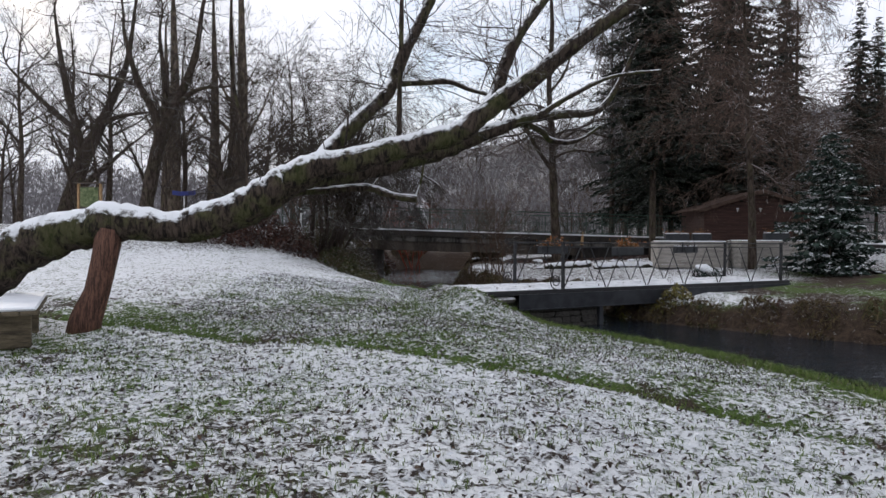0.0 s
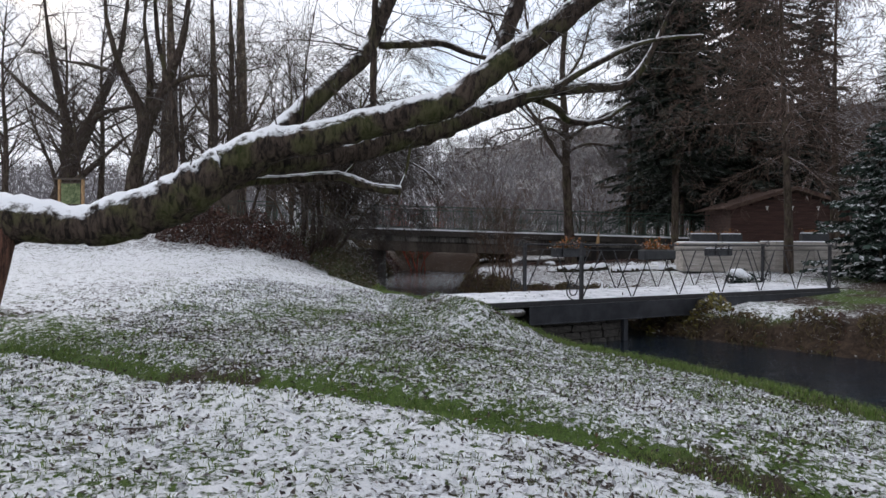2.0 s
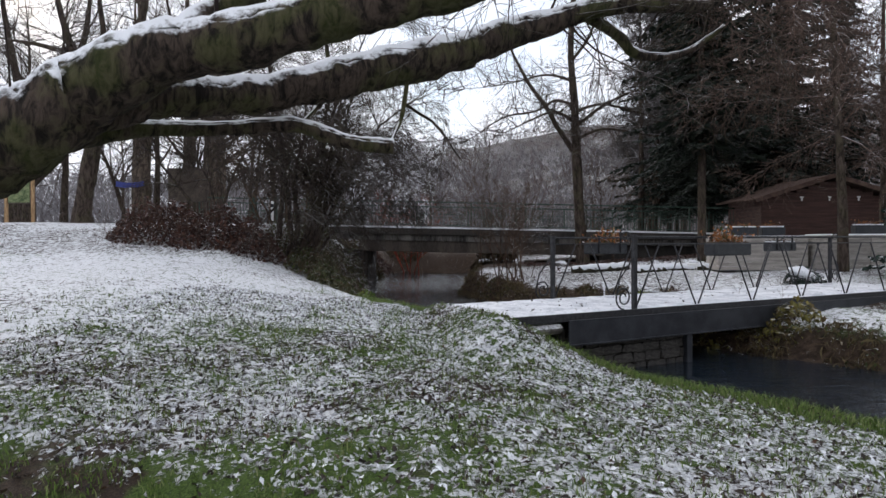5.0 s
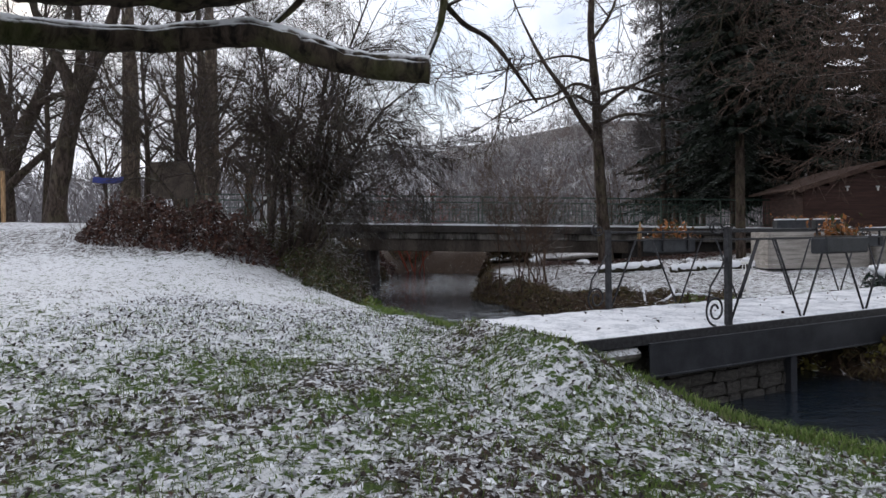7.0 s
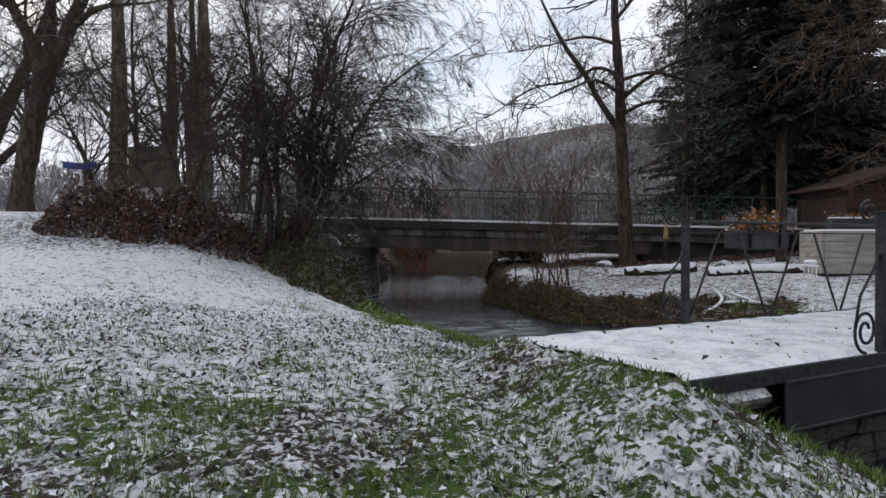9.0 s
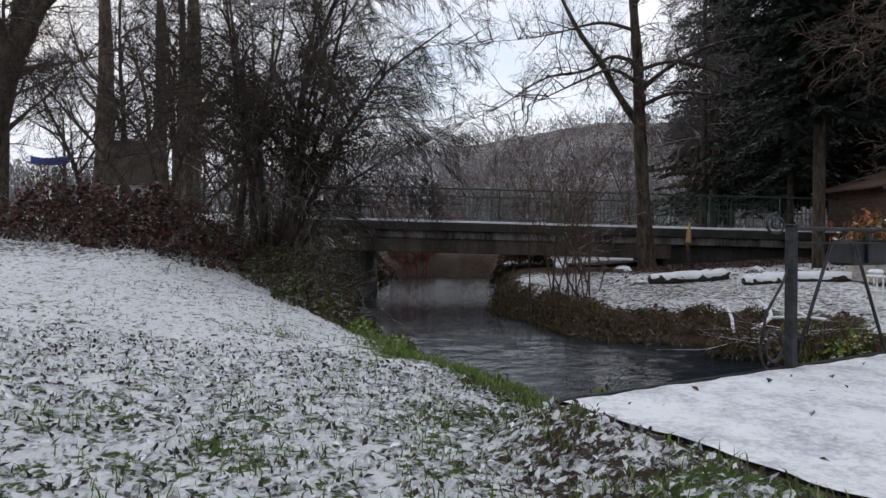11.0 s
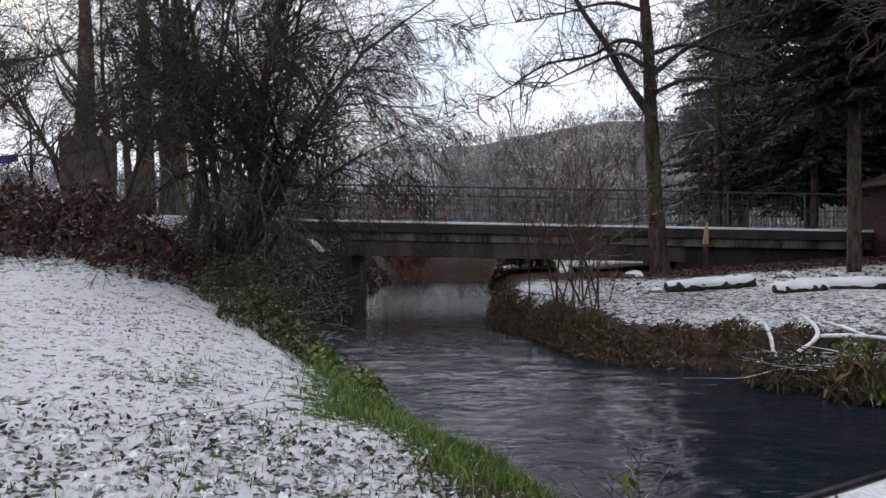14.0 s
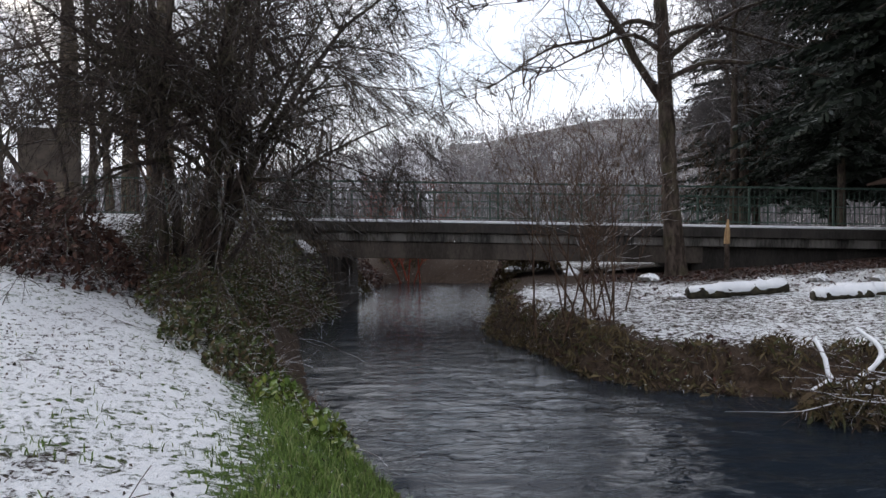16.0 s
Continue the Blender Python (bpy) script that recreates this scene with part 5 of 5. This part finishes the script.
for i, (x, y, c, m) in enumerate(((2.2, 38, 700, M_STRAW), (2.6, 42, 800, M_RUSSET), (-4.2, 39, 800, M_STRAW), (-4.0, 43, 900, M_RUSSET), (-2.4, 47.5, 900, M_STRAW), (1.0, 49, 900, M_RUSSET), (4.4, 47, 700, M_BRAMBLE))):
    leaf_heap("undergrowth", "brown winter undergrowth beyond the road bridge", on(x, y), (1.3, 1.3, 0.9), c, m, 260 + i, 0.08, "undergrowth")
for i, (x, y) in enumerate(((4.75, 16.7), (5.4, 15.9))):
    leaf_heap("bank_shrub", "yellow-green leafy weeds dusted with snow under the footbridge", on(x + 0.15, y + 0.1), (0.5, 0.45, 0.4), 380, M_YELLOW, 360 + i, 0.055, "shrub")
pile = thing("brush_pile", "washed-up pile of branches and weeds under snow", "brush pile", (4.3, 21.9, 0.12))
for i in range(22):
    q_ = random.Random(300 + i)
    a = q_.uniform(-0.5, 0.7) + (math.pi if i % 2 else 0)
    p0 = Vector((q_.gauss(0, 0.35), q_.gauss(0, 0.3), q_.uniform(0.05, 0.3)))
    V, F = [], []
    grow(V, F, q_, p0, (math.cos(a), math.sin(a) * 0.6, q_.uniform(-0.15, 0.35)), q_.uniform(0.6, 1.5), 0.016, 0, [(5, 0.4, 35, 0.08, 0.0), (0, 0, 0, 0.1, 0)])
    mesh_ob("branch", V, F, M_BRUSH, pile)
for i, rows in enumerate(([(-0.08, 1.3, 0.52, 0.04), (-0.1, 1.05, 0.32, 0.045), (-0.13, 0.85, 0.12, 0.05), (0.1, 0.65, 0.06, 0.055), (0.45, 0.75, 0.14, 0.04)],
                          [(-0.13, 0.85, 0.12, 0.05), (-0.5, 0.6, 0.05, 0.03)],
                          [(0.6, 1.6, 0.60, 0.045), (0.62, 1.25, 0.48, 0.05), (0.5, 0.95, 0.36, 0.06), (0.15, 0.65, 0.24, 0.05), (-0.3, 0.4, 0.1, 0.03)],
                          [(0.55, 1.0, 0.36, 0.05), (1.1, 0.8, 0.38, 0.05), (1.7, 0.7, 0.3, 0.035)], [(0.9, 1.5, 0.5, 0.04), (1.0, 1.1, 0.45, 0.045), (1.1, 0.8, 0.38, 0.045)])):
    V, F = [], []
    pts = spline(rows, 5)
    tube(V, F, [q[:3] for q in pts], [q[3] * 0.55 for q in pts], 8, 0.25, random.Random(i))
    mesh_ob("snowy_root", V, F, M_SNOW, pile, "root thickly coated with snow", True)

for i, (x, y, c, m) in enumerate(((4.0, 21.9, 600, M_STRAW), (4.8, 21.8, 700, M_IVY), (5.4, 21.6, 700, M_BRAMBLE), (5.0, 22.4, 700, M_IVY), (4.5, 21.2, 500, M_STRAW), (5.9, 21.9, 700, M_IVY), (5.5, 21.2, 700, M_YELLOW), (4.9, 20.8, 400, M_IVY))):
    leaf_heap("brush_leaves", "green and dry weeds caught on the brush pile", (x, y, 0.03), (0.6, 0.5, 0.42), c, m, 330 + i, 0.045, "weeds", False)

# logs and stones on the tongue of land
lrng = random.Random(17)
for i, (x0, y0, x1, y1, r) in enumerate(((4.2, 27.6, 6.1, 27.8, 0.13), (6.6, 27.0, 9.4, 25.9, 0.13), (6.0, 26.6, 7.0, 26.6, 0.12))):
    z0, z1 = height(x0, y0) + r * 0.6, height(x1, y1) + r * 0.6
    lg = thing("log", "fallen mossy log thickly covered with snow", "log", ((x0 + x1) / 2, (y0 + y1) / 2, (z0 + z1) / 2), 0, "logs on the tongue of land")
    c = Vector(((x0 + x1) / 2, (y0 + y1) / 2, (z0 + z1) / 2))
    pts = [Vector((x0 + (x1 - x0) * t, y0 + (y1 - y0) * t, z0 + (z1 - z0) * t)) - c for t in np.linspace(0, 1, 16)]
    V, F = [], []
    tube(V, F, pts, [r * lrng.uniform(0.75, 1.15) for _ in pts], 10, 0.16, lrng)
    mesh_ob("bark", V, F, M_LOG, lg, smooth=True)
    V, F = [], []
    tube(V, F, [p + Vector((0, -0.02, r * 0.45)) for p in pts], [r * lrng.uniform(0.72, 1.0) for _ in pts], 10, 0.2, lrng)
    mesh_ob("snow_cap", V, F, M_SNOW, lg, "thick cap of snow", True)
for i, (x, y, s) in enumerate(((4.3, 30.4, 0.22), (7.3, 28.8, 0.2), (8.4, 28.6, 0.16), (9.3, 27.9, 0.17), (4.0, 27.6, 0.14), (-0.2, 40, 0.25), (1.9, 38, 0.3), (3.0, 33, 0.25))):
    st = thing("boulder", "small rounded stone with snow on top", "stone", on(x, y), i * 40, "stones by the stream")
    bm = bmesh.new()
    bmesh.ops.create_icosphere(bm, subdivisions=2, radius=s)
    for v in bm.verts:
        v.co = Vector((v.co.x * 1.3, v.co.y, v.co.z * 0.75)) * (1 + 0.18 * noise.noise(v.co * 6 + Vector((i, 0, 0))))
    part("rock", bm, dusted("stone_%d" % i, (0.05, 0.05, 0.045), (0.14, 0.13, 0.12), 0.38, 0.5) if i == 0 else bpy.data.materials["stone_0"], st)

# broken sapling
sap = thing("broken_sapling", "broken sapling stump with pale split wood", "stump", on(6.5, 31.5))
V, F = [], []
tube(V, F, [(0, 0, -0.1), (0.02, 0, 0.5), (0.0, 0, 0.8)], [0.07, 0.055, 0.06], 8, 0.08)
mesh_ob("stem", V, F, M_TRUNK, sap)
V, F = [], []
tube(V, F, [(0.0, 0, 0.75), (0.02, 0, 1.0), (0.05, 0, 1.35)], [0.075, 0.07, 0.02], 7, 0.2)
mesh_ob("split_wood", V, F, M_PALEWOOD, sap, "pale splintered wood")

# ---- signs behind the meadow ----
mb = thing("map_board", "wooden notice board with a green map panel", "notice board", on(-16.6, 31.5))
for x in (-0.52, 0.52):
    part("post", box(0.11, 0.11, 2.1, pose(x, 0, -0.1), 0.01), M_PALEWOOD, mb)
part("frame", box(0.92, 0.06, 1.0, pose(0, 0.01, 0.85), 0.01), M_BOARD, mb)
part("panel", box(0.84, 0.02, 0.9, pose(0, -0.04, 0.9), 0.004), M_POSTER, mb, "green and white map panel")
part("roof", box(1.35, 0.4, 0.06, pose(0, 0, 1.98), 0.01), M_BOARD, mb)
bs = thing("blue_sign", "small blue sign on a white post beside the road", "sign", on(-11.7, 30.3))
part("pole", box(0.06, 0.06, 1.5, pose(0, 0, -0.1), 0.01), M_WHITE, bs)
for i, (x, z, a) in enumerate(((-0.36, 1.36, 8), (0.0, 1.33, 0), (0.36, 1.36, -8))):
    part("panel", box(0.36, 0.03, 0.2, pose(x, -0.04, z, 0, a, 0), 0.01), M_BLUE, bs)
nbd = thing("info_board", "brown wooden board on posts seen from behind", "notice board", on(-9.9, 31.2))
part("board", box(1.5, 0.12, 1.3, pose(0, 0, 0.9), 0.02), M_BOARD, nbd)
for x in (-0.6, 0.6):
    part("post", box(0.12, 0.12, 2.3, pose(x, 0.13, -0.1), 0.01), M_BOARD, nbd)
dp = thing("marker_post", "white roadside marker post", "post", on(-6.5, 30.6))
part("pole", box(0.1, 0.08, 1.0, pose(0, 0, -0.1), 0.015), M_WHITE, dp)
part("band", box(0.104, 0.084, 0.14, pose(0, 0, 0.66), 0.003), M_PLANTER, dp)


# ---- grass, leaves and twigs on the meadow ----
def scatter(n, x0, x1, y0, y1, seed):
    q = np.random.RandomState(seed)
    x, y = q.uniform(x0, x1, n), q.uniform(y0, y1, n)
    return (q, x, y, *land(x, y))


def blades(name, n, area, seed, label, keep, size, material=M_GRASS):
    q, x, y, z, cv, lt, er = scatter(n, *area, seed)
    dl_, sl = to_line(x, y, LEFT_TOE)
    clump = vnoise(x * 5 + 3, y * 5)
    ok = (sl < 0) & (q.rand(n) < keep(cv, clump, x, dl_))
    x, y, z = x[ok], y[ok], z[ok]
    m = len(x)
    h = size * q.uniform(0.5, 1.4, m)
    a, b = q.uniform(0, 6.28, m), q.uniform(0, 6.28, m)
    w = 0.0028 + 0.002 * q.rand(m)
    lean = h * q.uniform(0.2, 1.1, m)
    V = np.zeros((m, 5, 3))
    cx, sx_ = np.cos(a) * w, np.sin(a) * w
    ux, uy = np.cos(b) * lean, np.sin(b) * lean
    V[:, 0] = np.stack([x - cx, y - sx_, z - 0.01], -1)
    V[:, 1] = np.stack([x + cx, y + sx_, z - 0.01], -1)
    V[:, 2] = np.stack([x + cx * 0.8 + ux * 0.35, y + sx_ * 0.8 + uy * 0.35, z + h * 0.62], -1)
    V[:, 3] = np.stack([x - cx * 0.8 + ux * 0.35, y - sx_ * 0.8 + uy * 0.35, z + h * 0.62], -1)
    V[:, 4] = np.stack([x + ux, y + uy, z + h * 0.9], -1)
    base = np.arange(m)[:, None] * 5
    f4, f3 = (base + [0, 1, 2, 3]).tolist(), (base + [3, 2, 4]).tolist()
    tagged(mesh_ob(name, V.reshape(-1, 3).tolist(), f4 + f3, material), label, "grass", kind="stuff")


blades("grass", 150000, (-5.5, 5.5, 1.5, 12), 41, "short green grass showing through thin snow", lambda c, k, x, y: np.clip((0.86 - c) * 1.6, 0.02, 1) * smooth(k, 0.3, 0.6), 0.036)
blades("grass", 120000, (-5.5, 3.0, 12, 22), 42, "short green grass showing through thin snow", lambda c, k, x, y: np.clip((0.8 - c) * 1.5, 0.01, 1) * smooth(k, 0.3, 0.6), 0.055)
blades("bank_grass", 130000, (-3, 6.5, 5, 23), 43, "longer bright green grass along the bank's lip", lambda c, k, x, d: (c < 0.36) * (d < 1.3) * 0.9 + 0 * k, 0.09)
blades("ditch_grass", 60000, (-7, 4.5, 3.0, 11), 44, "green grass in the shallow ditch", lambda c, k, x, d: (c < 0.27) * (d > 1.3) * 0.8 * smooth(k, 0.25, 0.5), 0.05)

q, x, y, z, cv, lt, er = scatter(90000, -6.5, 6, 1.5, 22, 45)
_, sl = to_line(x, y, LEFT_TOE)
q_ = random.Random(46)
V, F = [], []
for xx, yy, zz, l_, s_, c_ in zip(x, y, z, lt, sl, cv):
    if s_ < 0 and q_.random() < (0.015 + 0.5 * max(0.0, 0.66 - c_) + 0.4 * l_):
        leaves(V, F, q_, (xx, yy, zz + 0.012), 0.024 if yy < 13 else 0.016, 0.65, 0.5)
tagged(mesh_ob("leaf_litter", V, F, M_DEAD), "scattered dark fallen leaves lying on the snow", "leaves", kind="stuff")
q, x, y, z, cv, lt, er = scatter(42000, -4.5, 4.5, 2.5, 17.5, 48)
_, sl = to_line(x, y, LEFT_TOE)
V, F = [], []
for xx, yy, zz, s_, c_ in zip(x, y, z, sl, cv):
    if s_ < 0 and c_ > 0.3 and q_.random() < (0.9 if yy > 7.5 else 0.5):
        leaves(V, F, q_, (xx, yy, zz + 0.008), 0.026, 0.5, 0.7, 0.5)
tagged(mesh_ob("snowy_leaf_litter", V, F, M_SNOWLEAF), "crumpled fallen leaves crusted with snow on the grass", "leaves", kind="stuff")
q, x, y, z, cv, lt, er = scatter(9000, 3, 16, 27.5, 33, 47)
V, F = [], []
for xx, yy, zz in zip(x, y, z):
    if q_.random() < 0.15 + 0.85 * (yy > 30):
        leaves(V, F, q_, (xx, yy, zz + 0.015), 0.05, 0.8, 0.4)
tagged(mesh_ob("leaf_litter", V, F, M_RUSSET), "carpet of russet fallen leaves under the trees", "leaves", kind="stuff")
stick = thing("fallen_twig", "thin bare twig lying on the snow", "twig", on(-1.9, 17.6))
V, F = [], []
grow(V, F, random.Random(9), (-0.3, -0.4, 0.02), (0.75, 0.65, 0.0), 0.9, 0.005, 0, [(4, 0.3, 35, 0.05, 0.0), (0, 0, 0, 0.1, 0)])
mesh_ob("stem", V, F, M_BRUSH, stick)
dV, dF = [], []
for i in range(130):
    p = pose(*FO, 0, 0, FANG) @ Vector((q_.uniform(S0 + 0.2, S1 - 0.2), q_.uniform(0.05, W - 0.02), 0.03))
    leaves(dV, dF, q_, p[:], 0.02 if i % 5 else 0.035, 0.8, 0.4)
tagged(mesh_ob("deck_leaves", dV, dF, M_DEAD), "few dark leaves and crumbs lying on the deck snow", "leaves", kind="stuff")
